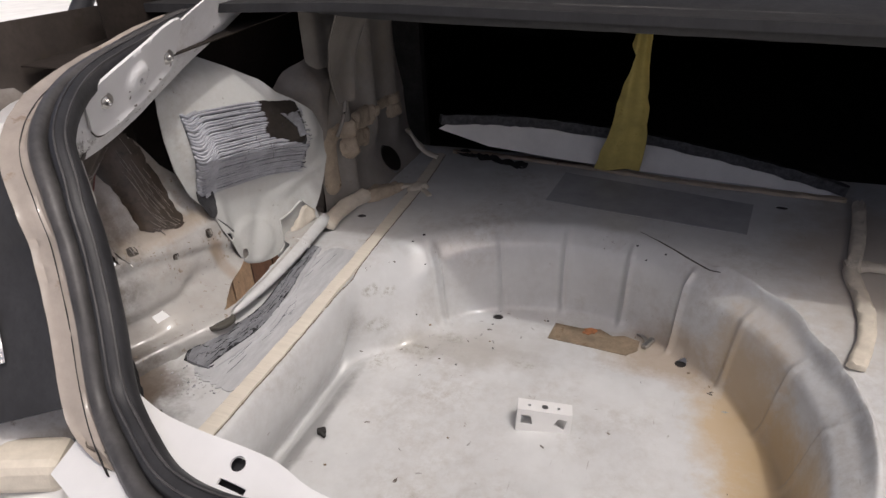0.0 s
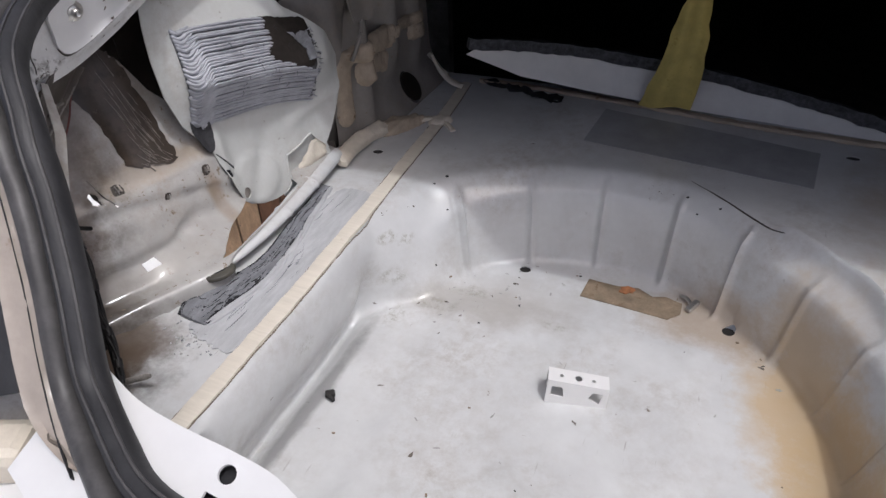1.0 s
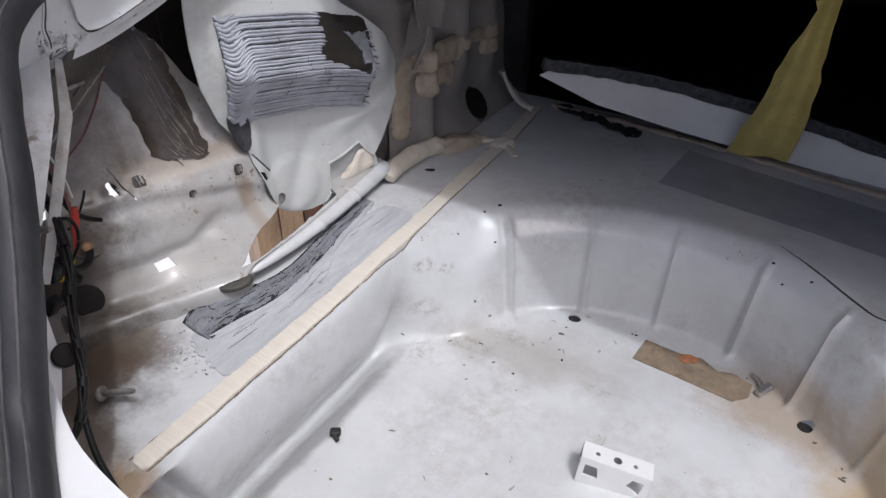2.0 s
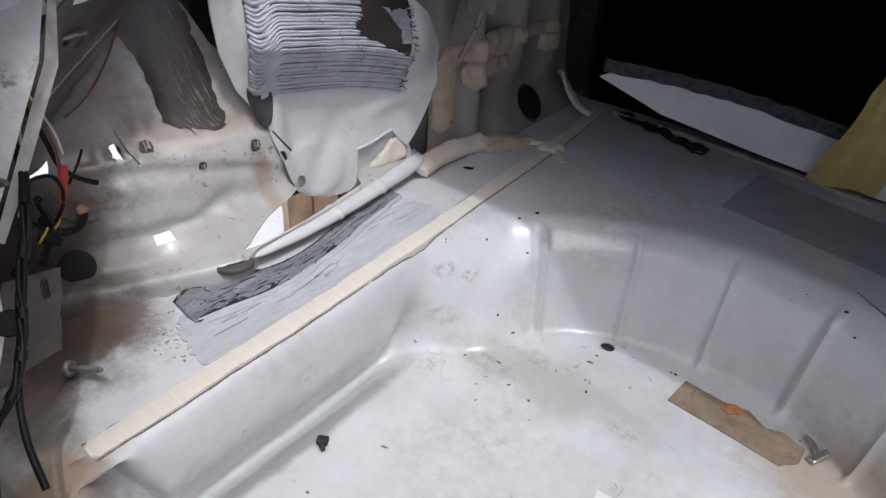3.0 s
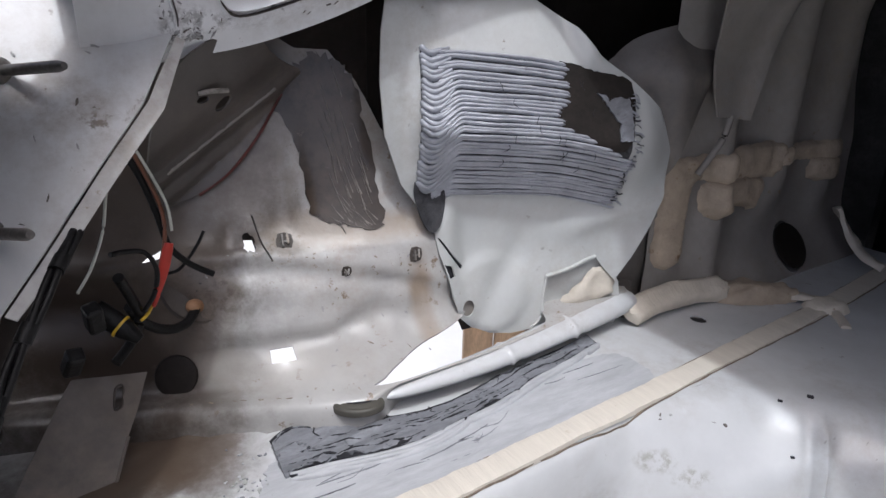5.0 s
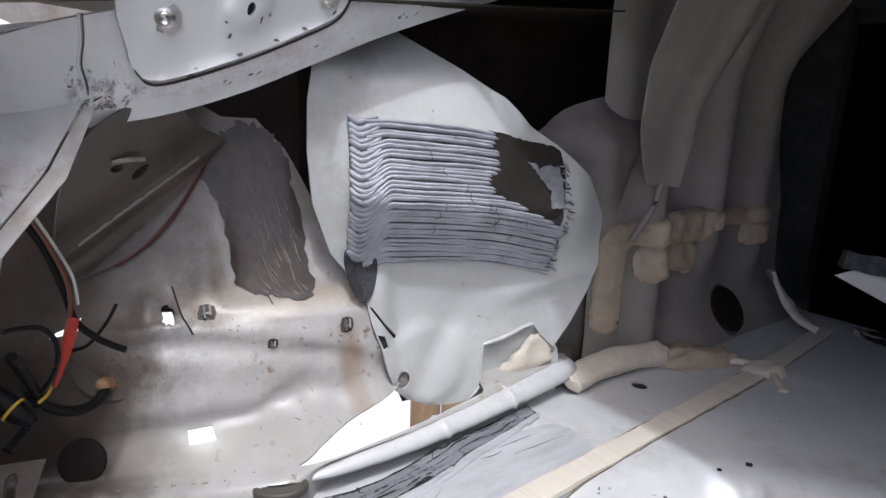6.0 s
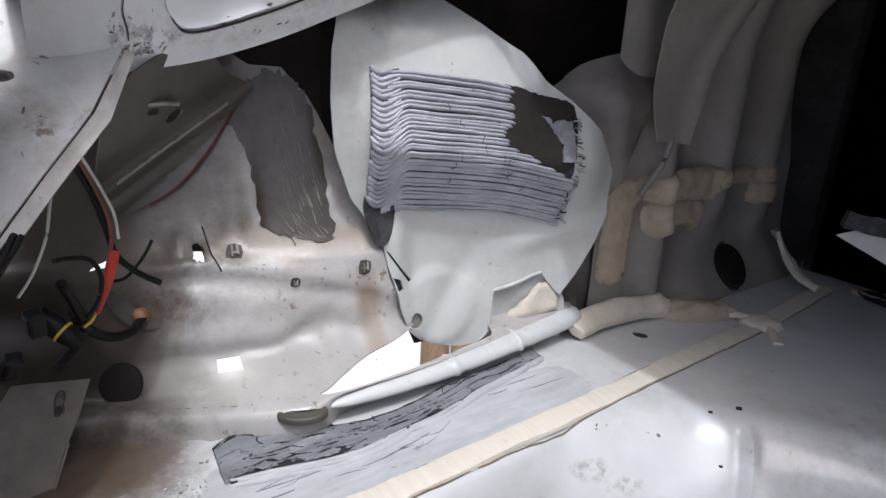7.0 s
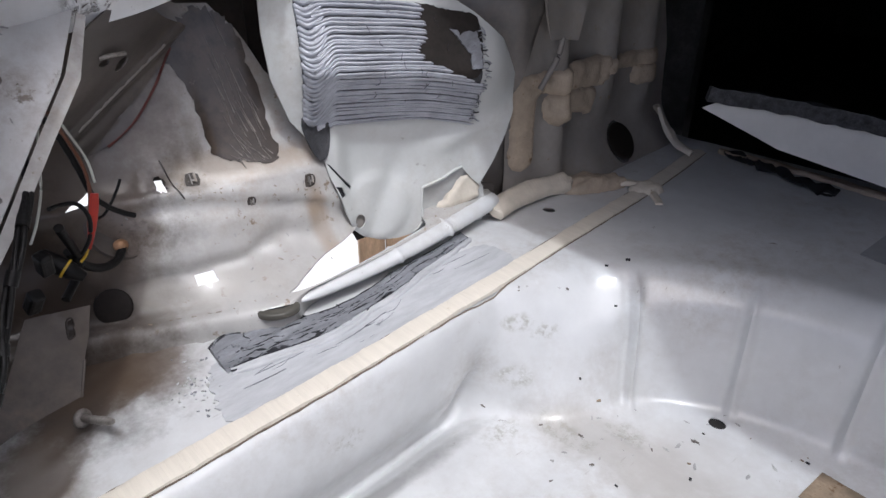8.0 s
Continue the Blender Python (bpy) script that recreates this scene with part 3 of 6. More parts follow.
# ---- left side panel ----
def side(u, v):
    """u: along the car; v: up the panel from the floor, 0 to 0.27."""
    xr, zr = table(RIM_X, u), table(RIM_Z, u)
    out = 0.07 * step(0.52, 0.62, u)
    xs = min(-0.527 + 0.12 * (u - 0.4), xr - 0.034) - out
    xf = -0.553 + 0.22 * (min(u, 0.52) - 0.41) - out
    under = step(0.435, 0.47, u)
    rows = [(xr + 0.012 - 0.024 * under, flat_z(xr, u) - 0.006), (xr + 0.009 - 0.014 * under, zr - 0.006), (xr, zr), (xr - 0.02, zr + 0.002), (xs, max(0.150, zr + 0.012)),
            (xs - 0.010, 0.182), (xf + 0.003, 0.208), (xf - 0.012, 0.231), (xf - 0.048, 0.335), (xf - 0.050, 0.44)]
    s = max(0.0, min(8.999, v / 0.03))
    i = int(s)
    f = s - i
    f = f + 0.25 * (f * f * (3 - 2 * f) - f)
    p = [Vector((r[0], u, r[1])) for r in (rows[max(i - 1, 0)], rows[i], rows[i + 1], rows[min(i + 2, 9)])]
    a, b, c, d = p
    q = 0.5 * (2 * b + (c - a) * f + (2 * a - 5 * b + 4 * c - d) * f * f + (3 * b - a - 3 * c + d) * f ** 3)
    inner = step(0.07, 0.11, v)
    q.x += 0.0030 * rough((u, v * 1.5, 0), 22, 4) * inner
    q.x += 0.0050 * rough((u * 1.5, v, 0), 34, 9) * bump(u, 0.475, 0.05) * bump(v, 0.125, 0.035)
    # pressed fold under the clips, crease above the square opening, ring round the torn hole
    fold = v - table([(0.34, 0.178), (0.40, 0.174), (0.443, 0.167), (0.485, 0.157), (0.53, 0.142)], u)
    here = step(0.345, 0.375, u) * (1 - step(0.53, 0.56, u))
    q.x += here * (0.0030 * bump(fold, 0.004, 0.007) * (1 + 0.8 * rough((u, 0, 0), 40)) - 0.0030 * bump(fold, -0.006, 0.006) * (1 + 1.2 * rough((u, 3, 0), 35)))
    ridge = v - table([(0.34, 0.127), (0.40, 0.130), (0.43, 0.129), (0.46, 0.139), (0.49, 0.141)], u)
    q.x += 0.0042 * bump(ridge, 0, 0.0045) * step(0.345, 0.37, u) * (1 - step(0.46, 0.49, u)) - 0.003 * bump(ridge, -0.012, 0.008) * here
    around = math.hypot(u - 0.387, (v - 0.197) * 1.2)
    q.x += 0.0035 * bump(around, 0.013, 0.004)
    q.x += 0.004 * bump(u, 0.431, 0.006) * bump(v, 0.216, 0.008) - 0.004 * bump(u, 0.415, 0.010) * bump(v, 0.212, 0.008)
    return q


slit = smooth_loop([(0.446, 0.068), (0.473, 0.062), (0.52, 0.064), (0.555, 0.067), (0.60, 0.074), (0.61, 0.104), (0.565, 0.114), (0.53, 0.110), (0.482, 0.096), (0.456, 0.078)])
square = [(0.3885, 0.1065), (0.4055, 0.1065), (0.4055, 0.1150), (0.3895, 0.1150)]
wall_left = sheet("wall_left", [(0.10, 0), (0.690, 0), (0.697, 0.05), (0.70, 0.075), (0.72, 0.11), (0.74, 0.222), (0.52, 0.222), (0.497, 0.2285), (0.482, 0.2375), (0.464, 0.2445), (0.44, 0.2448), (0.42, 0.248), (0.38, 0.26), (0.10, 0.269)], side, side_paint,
                  [slit, square, disc(0.3885, 0.197, 0.0042, 0.0085, ragged=0.25), [(0.322, 0.193), (0.338, 0.203), (0.334, 0.190), (0.318, 0.184)], [(0.3935, 0.212), (0.3948, 0.212), (0.4018, 0.176), (0.4004, 0.175)]], gap=0.0055)
tagged(wall_left, "dirty white inner side panel with rust stains, a shade-darkened rear corner and torn openings", "car panel", kind="structure")


def side_pose(u, v, lift=0.0):
    p = Vector(side(u, v))
    n = (Vector(side(u + 0.004, v)) - p).cross(Vector(side(u, v + 0.004)) - p).normalized()
    return facing(p + n * lift, n)


# Dark sheet behind the slit gives the shade the gap would show.
sheet("slit_backing", [(0.3928, 0.171), (0.4050, 0.171), (0.4050, 0.215), (0.3928, 0.215)], lambda u, v: Vector(side(u, v)) - Vector((0.010, 0, 0)), dark_metal, gap=0.006, parent=wall_left)


def clip_nut(u, v, s):
    p = Vector(side(u, v))
    c = thing("clip_nut", "small dark steel clip nut pressed into the side panel", "clip", p, "clip nuts")
    m = side_pose(u, v)
    n = s * 0.5
    # Dark inset colours the opening as if it had unlit depth.
    sheet("opening", smooth_loop([(-n, -n * 1.1), (n * 0.8, -n), (n, n * 0.9), (-n * 0.7, n * 1.15)], 2), lambda a, b: m @ Vector((a, b, 0.0008)), dark_metal, gap=s * 0.3, thick=0.0008, parent=c)
    block("tongue", (-s * 0.20, 0, 0.0022), (s * 0.13, s * 0.85, 0.0030), dull_steel, c, turn=(0, 0, 0), bevel=0.0005, m=m @ Matrix.Rotation(0.25, 4, "Y"))
    block("tongue", (s * 0.28, s * 0.1, 0.0018), (s * 0.16, s * 0.7, 0.0024), side_paint, c, bevel=0.0005, m=m @ Matrix.Rotation(-0.3, 4, "Y"))
    block("bridge", (0, -s * 0.05, 0.0014), (s * 0.55, s * 0.16, 0.0020), dull_steel, c, bevel=0.0005, m=m)


clip_nut(0.413, 0.197, 0.0115)
clip_nut(0.507, 0.170, 0.0095)
clip_nut(0.452, 0.163, 0.0070)
under_patch = thing("underseal_patch", "scratched dark brown underseal patch on the side panel", "underseal patch", side(0.46, 0.225))


def on_side(u, v, up):
    return Vector(side(u, v)) + Vector((up, 0, up * 0.4))


ragged = random.Random(21)
under_outline = [(u + ragged.uniform(-.0022, .0022), v + ragged.uniform(-.0009, .0009)) for u, v in ring_of(
    smooth_loop([(0.464, 0.2045), (0.478, 0.2025), (0.488, 0.2055), (0.488, 0.218), (0.483, 0.232), (0.478, 0.239), (0.463, 0.2432), (0.447, 0.2428), (0.432, 0.2388), (0.4216, 0.232), (0.4294, 0.228), (0.4342, 0.2225), (0.434, 0.2145), (0.444, 0.2080)], 4), 0.0022)]
coating = sheet("coating", under_outline, lambda u, v: on_side(u, v, 0.0012), underseal, gap=0.004, thick=0.001, parent=under_patch)
for k in range(44):
    u, v = ragged.uniform(0.455, 0.484), ragged.gauss(0.216, 0.008)
    du, dv = ragged.uniform(-0.009, -0.002), ragged.uniform(0.003, 0.009)
    w = ragged.uniform(0.0001, 0.00045)
    pts = [on_side(u + du * f, v + dv * f, 0.0014) for f in (0, 0.25, 0.5, 0.75, 1)]
    sweep("scratch", catmull(pts, 3), lambda f, w=w: [(-w * (1.05 - f), -0.001), (-w * (1.05 - f), 0.0003), (w * (1.05 - f), 0.0003), (w * (1.05 - f), -0.001)], pale_scratch, coating, up=(1, 0, 0.3))
roll_path = []
for k in range(161):
    y = 0.449 + 0.256 * k / 160
    roll_path.append((table(RIM_X, y) - 0.001, y, table(RIM_Z, y) - 0.0075))


def roll_profile(f):
    """A pressed hem: narrow at its near end, wide and flat towards the pillar."""
    r = table([(0.0, 0.0028), (0.08, 0.0060), (0.3, 0.0088), (0.6, 0.0108), (0.9, 0.0118), (0.985, 0.0095), (1.0, 0.0050)], f)
    r *= 1 + 0.16 * bump(f, 0.42, 0.008) - 0.06 * bump(f, 0.45, 0.012) + 0.16 * bump(f, 0.68, 0.008) - 0.07 * bump(f, 0.71, 0.012) + 0.05 * rough((f * 8, 0, 0), 2)
    tip = 0.12 * rough((f * 10, 4, 0), 1.0)
    return [(1.15 * r * a, r * b) for a, b in ((-1.0, -0.35), (-0.97, 0.12 + tip), (-0.7, 0.46), (-0.2, 0.66), (0.35, 0.60 - tip), (0.8, 0.34), (1.02, -0.10), (0.92, -0.48), (0.4, -0.68), (-0.5, -0.62))]


sweep("rolled_edge", roll_path, roll_profile, paint, wall_left, "rolled white edge with two pinches")

# ---- patched wheel housing panel ----
PN = Vector((0.957, -0.29, 0)).normalized()
PA = Vector((0.29, 0.957, 0)).normalized()


def patch(u, v, lift=0.0):
    crease = v - 0.297 + 0.10 * (u - 0.36)
    bend = -0.40 * crease if crease > 0 else -(0.60 * min(-crease, 0.052) + 0.11 * max(0, -crease - 0.052))
    bend = min(bend, -0.0015) + 0.019
    off = bend * step(0.318, 0.352, u) * (1 - step(0.50, 0.56, u)) - 0.022 * step(0.36, 0.44, v)
    off += 0.003 * rough((u, v, 0), 14, 6) + 0.006 * (1 - step(0.30, 0.325, u)) * step(0.2, 0.25, v)
    off -= 0.010 * step(0.51, 0.56, u)
    off += 0.005 * bump(v - 0.30 * (u - 0.45), 0.205, 0.010) * step(0.44, 0.48, u) - 0.004 * bump(u - 0.5 * (v - 0.2), 0.42, 0.012) * (1 - step(0.19, 0.23, v))
    off += 0.006 * bump(v, 0.385, 0.016) * bump(u, 0.36, 0.05) + 0.0018 * rough((u, v, 0), 38, 3) * (1 - step(0.17, 0.22, v))
    off += 0.029 * (1 - step(0.115, 0.235, v))
    off += 0.012 * (1 - step(0.358, 0.376, u)) * (1 - step(0.215, 0.25, v)) * step(0.125, 0.16, v)
    # round tab at the foot, bent corner at the top
    off += 0.0030 * (1 - step(0.029, 0.034, math.hypot(u - 0.397, v - 0.160)))
    off += 0.007 * bump(u + 0.5 * (v - 0.345), 0.472, 0.007) * step(0.335, 0.352, v)
    return PN * (-0.655 + off + lift) + PA * u + Vector((0, 0, v))


housing = thing("wheel_housing_patch", "white wheel housing patch panel smeared with ribbed grey filler", "car panel", patch(0.42, 0.13))
panel_outline = [(0.300, 0.43), (0.312, 0.40), (0.306, 0.365), (0.305, 0.33), (0.308, 0.293), (0.321, 0.255), (0.346, 0.223), (0.351, 0.20), (0.359, 0.178), (0.3635, 0.160),
                 (0.369, 0.143), (0.381, 0.131), (0.396, 0.126), (0.415, 0.124), (0.432, 0.127), (0.441, 0.138), (0.4455, 0.171), (0.470, 0.178), (0.491, 0.185), (0.499, 0.174), (0.508, 0.165), (0.522, 0.184), (0.540, 0.213), (0.547, 0.24), (0.548, 0.275), (0.530, 0.31), (0.499, 0.335),
                 (0.475, 0.350), (0.456, 0.370), (0.425, 0.390), (0.398, 0.405), (0.365, 0.424), (0.33, 0.445)]
panel = sheet("panel", panel_outline, patch, housing_paint, [disc(0.377, 0.150, 0.0055, 0.007), [(0.3495, 0.212), (0.352, 0.211), (0.373, 0.184), (0.371, 0.182)], [(0.3555, 0.190), (0.362, 0.188), (0.365, 0.179), (0.3605, 0.178)]], gap=0.005, parent=housing)
# Black sheet behind the crack and square hole, standing for shade inside.
sheet("crack_backing", [(0.3485, 0.214), (0.354, 0.214), (0.376, 0.186), (0.372, 0.174), (0.3615, 0.175), (0.3545, 0.190)], lambda u, v: patch(u, v, -0.0035), crack_black, gap=0.005, parent=housing)


def fold_back(u, v):
    return patch(u, v, -0.004 - 0.16 * (0.190 - v) + 0.003 * rough((u, v, 0), 45, 2))


sheet("folded_return", [(0.438, 0.176), (0.470, 0.182), (0.492, 0.190), (0.508, 0.174), (0.516, 0.160), (0.518, 0.105), (0.438, 0.112)], fold_back, housing_paint, gap=0.006, parent=housing)
# Dark sheet added to close the gap beyond the fold and paint its shade.
sheet("gap_backing", [(0.49, 0.10), (0.535, 0.10), (0.535, 0.155), (0.49, 0.165)], lambda u, v: patch(u, v, -0.026), dark_metal, gap=0.02, parent=housing)
cable("hem", [patch(u, v, 0.0004) for u, v in ((0.4455, 0.1715), (0.458, 0.1745), (0.470, 0.178), (0.482, 0.1825), (0.491, 0.185))], 0.0017, housing_paint, panel)
cable("hem", [patch(u, v, 0.0004) for u, v in ((0.4455, 0.1715), (0.443, 0.155), (0.441, 0.138), (0.432, 0.128))], 0.0012, housing_paint, panel)
torn = random.Random(8)
bare = ring_of(smooth_loop([(0.441, 0.345), (0.472, 0.338), (0.500, 0.331), (0.501, 0.300), (0.491, 0.280), (0.462, 0.286), (0.434, 0.306), (0.434, 0.325)], 3), 0.003)
sheet("bare_patch", [(u + torn.uniform(-.0007, .0007), v + torn.uniform(-.0007, .0007)) for u, v in bare], lambda u, v: patch(u, v, 0.0016 + 0.0006 * rough((u, v, 0), 160)), brown_metal,
      gap=0.004, thick=0.001, parent=housing, label="dark bare metal showing through broken filler")
flake = ring_of([(0.470, 0.323), (0.476, 0.3215), (0.480, 0.317), (0.487, 0.320), (0.497, 0.319), (0.499, 0.300), (0.4985, 0.288), (0.486, 0.289), (0.488, 0.301), (0.482, 0.308), (0.478, 0.315)], 0.0025)
sheet("filler_flake", [(u + torn.uniform(-.0009, .0009), v + torn.uniform(-.0009, .0009)) for u, v in flake], lambda u, v: patch(u, v, 0.0032), rough_filler, gap=0.004, thick=0.0016, parent=housing, label="ragged flake of grey filler")
sheet("pocket", smooth_loop([(0.332, 0.256), (0.356, 0.250), (0.354, 0.226), (0.345, 0.217), (0.336, 0.230)], 3), lambda u, v: patch(u, v, 0.002 + 0.0025 * rough((u, v, 0), 150)), pocket_black,
      gap=0.005, thick=0.001, parent=housing, label="dark rough hole in the filler")
sheet("backing", disc(0.377, 0.150, 0.010, 0.012), lambda u, v: patch(u, v, -0.004), dull_paint, gap=0.004, parent=housing)
BEADS = 38
bead_rng = random.Random(4)
# Near-black bed paints extra shade into the grooves between the ribs.
bed = sheet("filler_bed", [(0.334, 0.352), (0.36, 0.351), (0.442, 0.343), (0.440, 0.318), (0.452, 0.300), (0.498, 0.286), (0.498, 0.232), (0.44, 0.243), (0.36, 0.247), (0.345, 0.243), (0.334, 0.252)], lambda u, v: patch(u, v, 0.0009), pocket_black, gap=0.006, thick=0.0006, parent=housing, label="dark bed between the filler ribs")
for k in range(BEADS):
    v = (k + 0.5 + bead_rng.uniform(-0.22, 0.22)) / BEADS
    end = 0.5035
    if v < 0.40:
        end = table([(0.0, 0.4455), (0.12, 0.4440), (0.2, 0.4470), (0.3, 0.4375), (0.40, 0.4420)], v) + 0.003 * bead_rng.random()
    elif v < 0.52:
        end = 0.446 + (v - 0.40) / 0.12 * 0.050
    end += bead_rng.uniform(-0.002, 0.002)
    path, start = [], 0.346 + 0.012 * step(0.86, 1.0, v)
    for i in range(64):
        f = (i / 63) ** 1.7
        u = start + (end - start) * f
        top = table([(0.33, 0.357), (0.36, 0.353), (0.44, 0.345), (0.50, 0.333)], u)
        low = table([(0.33, 0.248), (0.36, 0.244), (0.44, 0.240), (0.50, 0.228)], u)
        w = v + 0.045 * math.sin(math.pi * v)
        z = top + (low - top) * w
        deep = table([(0.0, 0.002), (0.2, 0.009), (0.5, 0.017), (0.8, 0.020), (1.0, 0.010)], v)
        hook = (0.364 - u) / 0.026
        z -= deep * step(0.0, 0.8, hook)
        z += 0.0012 * rough((u * 0.6, k * 0.2, 0), 26, 5) + 0.0004 * rough((u, k * 0.7, 0), 60, 1)
        path.append(patch(u, z, 0.0016 + 0.0006 * rough((u, k, 1), 50) + 0.0007 * max(0, rough((u * 1.3, k * 3.7, 4), 90))))
    gap_z = 0.112 / BEADS * (1 + 0.045 * math.pi * math.cos(math.pi * v))
    half = gap_z * (0.50 + 0.05 * bead_rng.random())

    def bead_profile(f, half=half, k=k):
        s = min(1, f / 0.03 + 0.35) * min(1, (1 - f) / 0.012 + 0.3)
        h = half * s * (1.0 + 0.25 * (1 - step(0.12, 0.35, f))) * (1 + 0.14 * rough((f * 14, k, 0), 2.0))
        high = 0.95 + 0.35 * rough((k * 1.7, f * 3, 0), 1.0)
        return [(a * h * high, b * h) for a, b in ((-0.6, 1.0), (0.45, 0.95), (0.95, 0.62), (0.98, 0.25), (0.6, -0.35), (0.1, -0.85), (-0.6, -1.0))]

    sweep("filler_bead", path, bead_profile, filler, bed)
CURLS = 25
for k in range(CURLS):
    v = (k + 0.5 + bead_rng.uniform(-0.2, 0.2)) / CURLS
    z = 0.3535 - 0.1065 * v
    rise = table([(0.0, 0.002), (0.25, 0.006), (0.6, 0.010), (1.0, 0.009)], v) * bead_rng.uniform(0.85, 1.1)
    left = 0.3345 + bead_rng.uniform(-0.0008, 0.0008)
    spine = catmull([patch(left + a * 0.0215, z + b, 0.0018) for a, b in ((0.0, 0.0030 + 0.1 * rise), (0.14, 0.0002), (0.34, -0.0018), (0.56, -0.0006), (0.76, 0.35 * rise), (1.0, rise))], 4)
    fat = 0.0024 * bead_rng.uniform(0.9, 1.15)

    def curl_profile(f, fat=fat, k=k):
        h = fat * min(1.0, 0.45 + f * 5) * (1 - 0.55 * step(0.45, 1.0, f)) * (1 + 0.15 * rough((f * 5, k, 2), 1.5))
        return [(a * h * 1.15, b * h) for a, b in ((-0.8, 1.0), (0.35, 1.0), (0.95, 0.65), (1.1, 0.15), (0.8, -0.45), (0.3, -0.9), (-0.8, -1.0))]

    sweep("filler_curl", spine, curl_profile, filler, bed)
for k in range(16):
    u = bead_rng.uniform(0.39, 0.475)
    z = bead_rng.uniform(0.255, 0.335)
    cable("filler_crack", [patch(u, z, 0.0036), patch(u + bead_rng.uniform(-0.002, 0.002), z - 0.003, 0.0038), patch(u + bead_rng.uniform(-0.003, 0.003), z - 0.006, 0.0036)], 0.00022, crack_black, bed, n=3)
for k in range(34):
    z = 0.322 - k * 0.0027 + bead_rng.uniform(-0.0015, 0.0015)
    long = bead_rng.uniform(0.003, 0.009)
    u = 0.499 + bead_rng.uniform(-0.001, 0.002)
    p = [patch(u, z, 0.0026), patch(u + long * 0.5, z + bead_rng.uniform(-0.002, 0.0005), 0.0022), patch(u + long, z - bead_rng.uniform(0.0, 0.005), 0.0006)]
    cable("filler_crumb", p, bead_rng.uniform(0.0003, 0.0007), bead_rng.choice([pocket_black, rough_filler, filler]), bed, n=3)

# ---- pillar panel beside the seat opening ----
def pillar(u, v):
    """u: along the car; v: height."""
    x = -0.492
    x += 0.014 * bump(u, 0.805, 0.014) + 0.016 * bump(u, 0.892, 0.016) * step(0.17, 0.24, v) + 0.012 * bump(u, 0.975, 0.02) * step(0.15, 0.22, v)
    x -= 0.010 * bump(u, 0.845, 0.02)
    x += 0.03 * (1 - step(0.12, 0.19, v)) * step(0.80, 0.86, u)
    x -= 0.05 * (1 - step(0.66, 0.76, u))
    x += 0.05 * step(0.38, 0.52, v) * step(0.80, 0.95, u)
    x += 0.002 * rough((u, v, 0), 16, 8)
    return (x, u, v)


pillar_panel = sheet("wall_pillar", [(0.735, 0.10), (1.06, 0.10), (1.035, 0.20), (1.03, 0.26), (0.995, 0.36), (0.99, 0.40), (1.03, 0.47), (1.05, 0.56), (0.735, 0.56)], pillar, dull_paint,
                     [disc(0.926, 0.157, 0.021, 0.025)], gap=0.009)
tagged(pillar_panel, "dull grey corrugated pillar panel with a round hole", "car panel", kind="structure")
# The dark colour of this sheet stands for deep shade behind the pillar.
behind = sheet("wall_behind_pillar", [(0.50, 0.30), (0.60, 0.08), (1.05, 0.08), (1.05, 0.60), (0.50, 0.60)], lambda u, v: (-0.60, u, v), shade_metal, gap=0.05)
tagged(behind, "metal behind the pillar panel, coloured dark for its deep shade", "car panel", kind="structure")


def hang(u, v):
    return (-0.474 + 0.05 * step(0.34, 0.48, v) + 0.003 * rough((u, v, 0), 18, 9) + 0.008 * bump(u, 0.815, 0.012), u, v)


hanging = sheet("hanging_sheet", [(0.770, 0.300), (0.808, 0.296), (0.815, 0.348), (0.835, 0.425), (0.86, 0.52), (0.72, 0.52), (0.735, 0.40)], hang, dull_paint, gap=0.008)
tagged(hanging, "dull grey bent sheet hanging down beside the pillar", "metal sheet")
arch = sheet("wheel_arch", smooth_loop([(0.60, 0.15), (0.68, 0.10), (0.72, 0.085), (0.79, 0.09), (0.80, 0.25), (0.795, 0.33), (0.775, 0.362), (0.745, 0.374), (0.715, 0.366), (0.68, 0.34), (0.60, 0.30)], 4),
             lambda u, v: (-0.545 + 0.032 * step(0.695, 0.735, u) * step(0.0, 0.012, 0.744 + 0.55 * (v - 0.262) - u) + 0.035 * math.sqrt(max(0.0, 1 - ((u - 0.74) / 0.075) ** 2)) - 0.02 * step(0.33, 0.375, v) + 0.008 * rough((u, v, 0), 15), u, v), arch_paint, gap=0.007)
tagged(arch, "dull grey rounded inner wheel arch sheet", "car panel", kind="structure")

# ---- upper rail, corner post and rear panel ----
def rail(u, v):
    """u: along the car; v: up the face from its lower edge."""
    low = table([(0.28, 0.335), (0.335, 0.352), (0.388, 0.362), (0.437, 0.377), (0.481, 0.395), (0.54, 0.419), (0.64, 0.452), (0.72, 0.47)], u)
    x = -0.512 + 0.03 * step(0.0, 0.10, v) - 0.02 * step(0.58, 0.75, u)
    x -= 0.012 * (1 - step(-0.004, 0.006, v))
    return Vector((x + 0.0015 * rough((u, v, 0), 20, 2), u, low + v))


rail_sheet = sheet("wall_rail", [(0.30, -0.008), (0.72, -0.008), (0.72, 0.05), (0.60, 0.052), (0.46, 0.055), (0.36, 0.05), (0.30, 0.045)], rail, rail_paint, gap=0.007, thick=0.002)
tagged(rail_sheet, "white painted upper rail along the boot opening with chipped paint", "car panel", kind="structure")
plate = thing("hinge_plate", "white painted hinge reinforcement plate bolted to the rail", "car part", rail(0.43, 0.02))
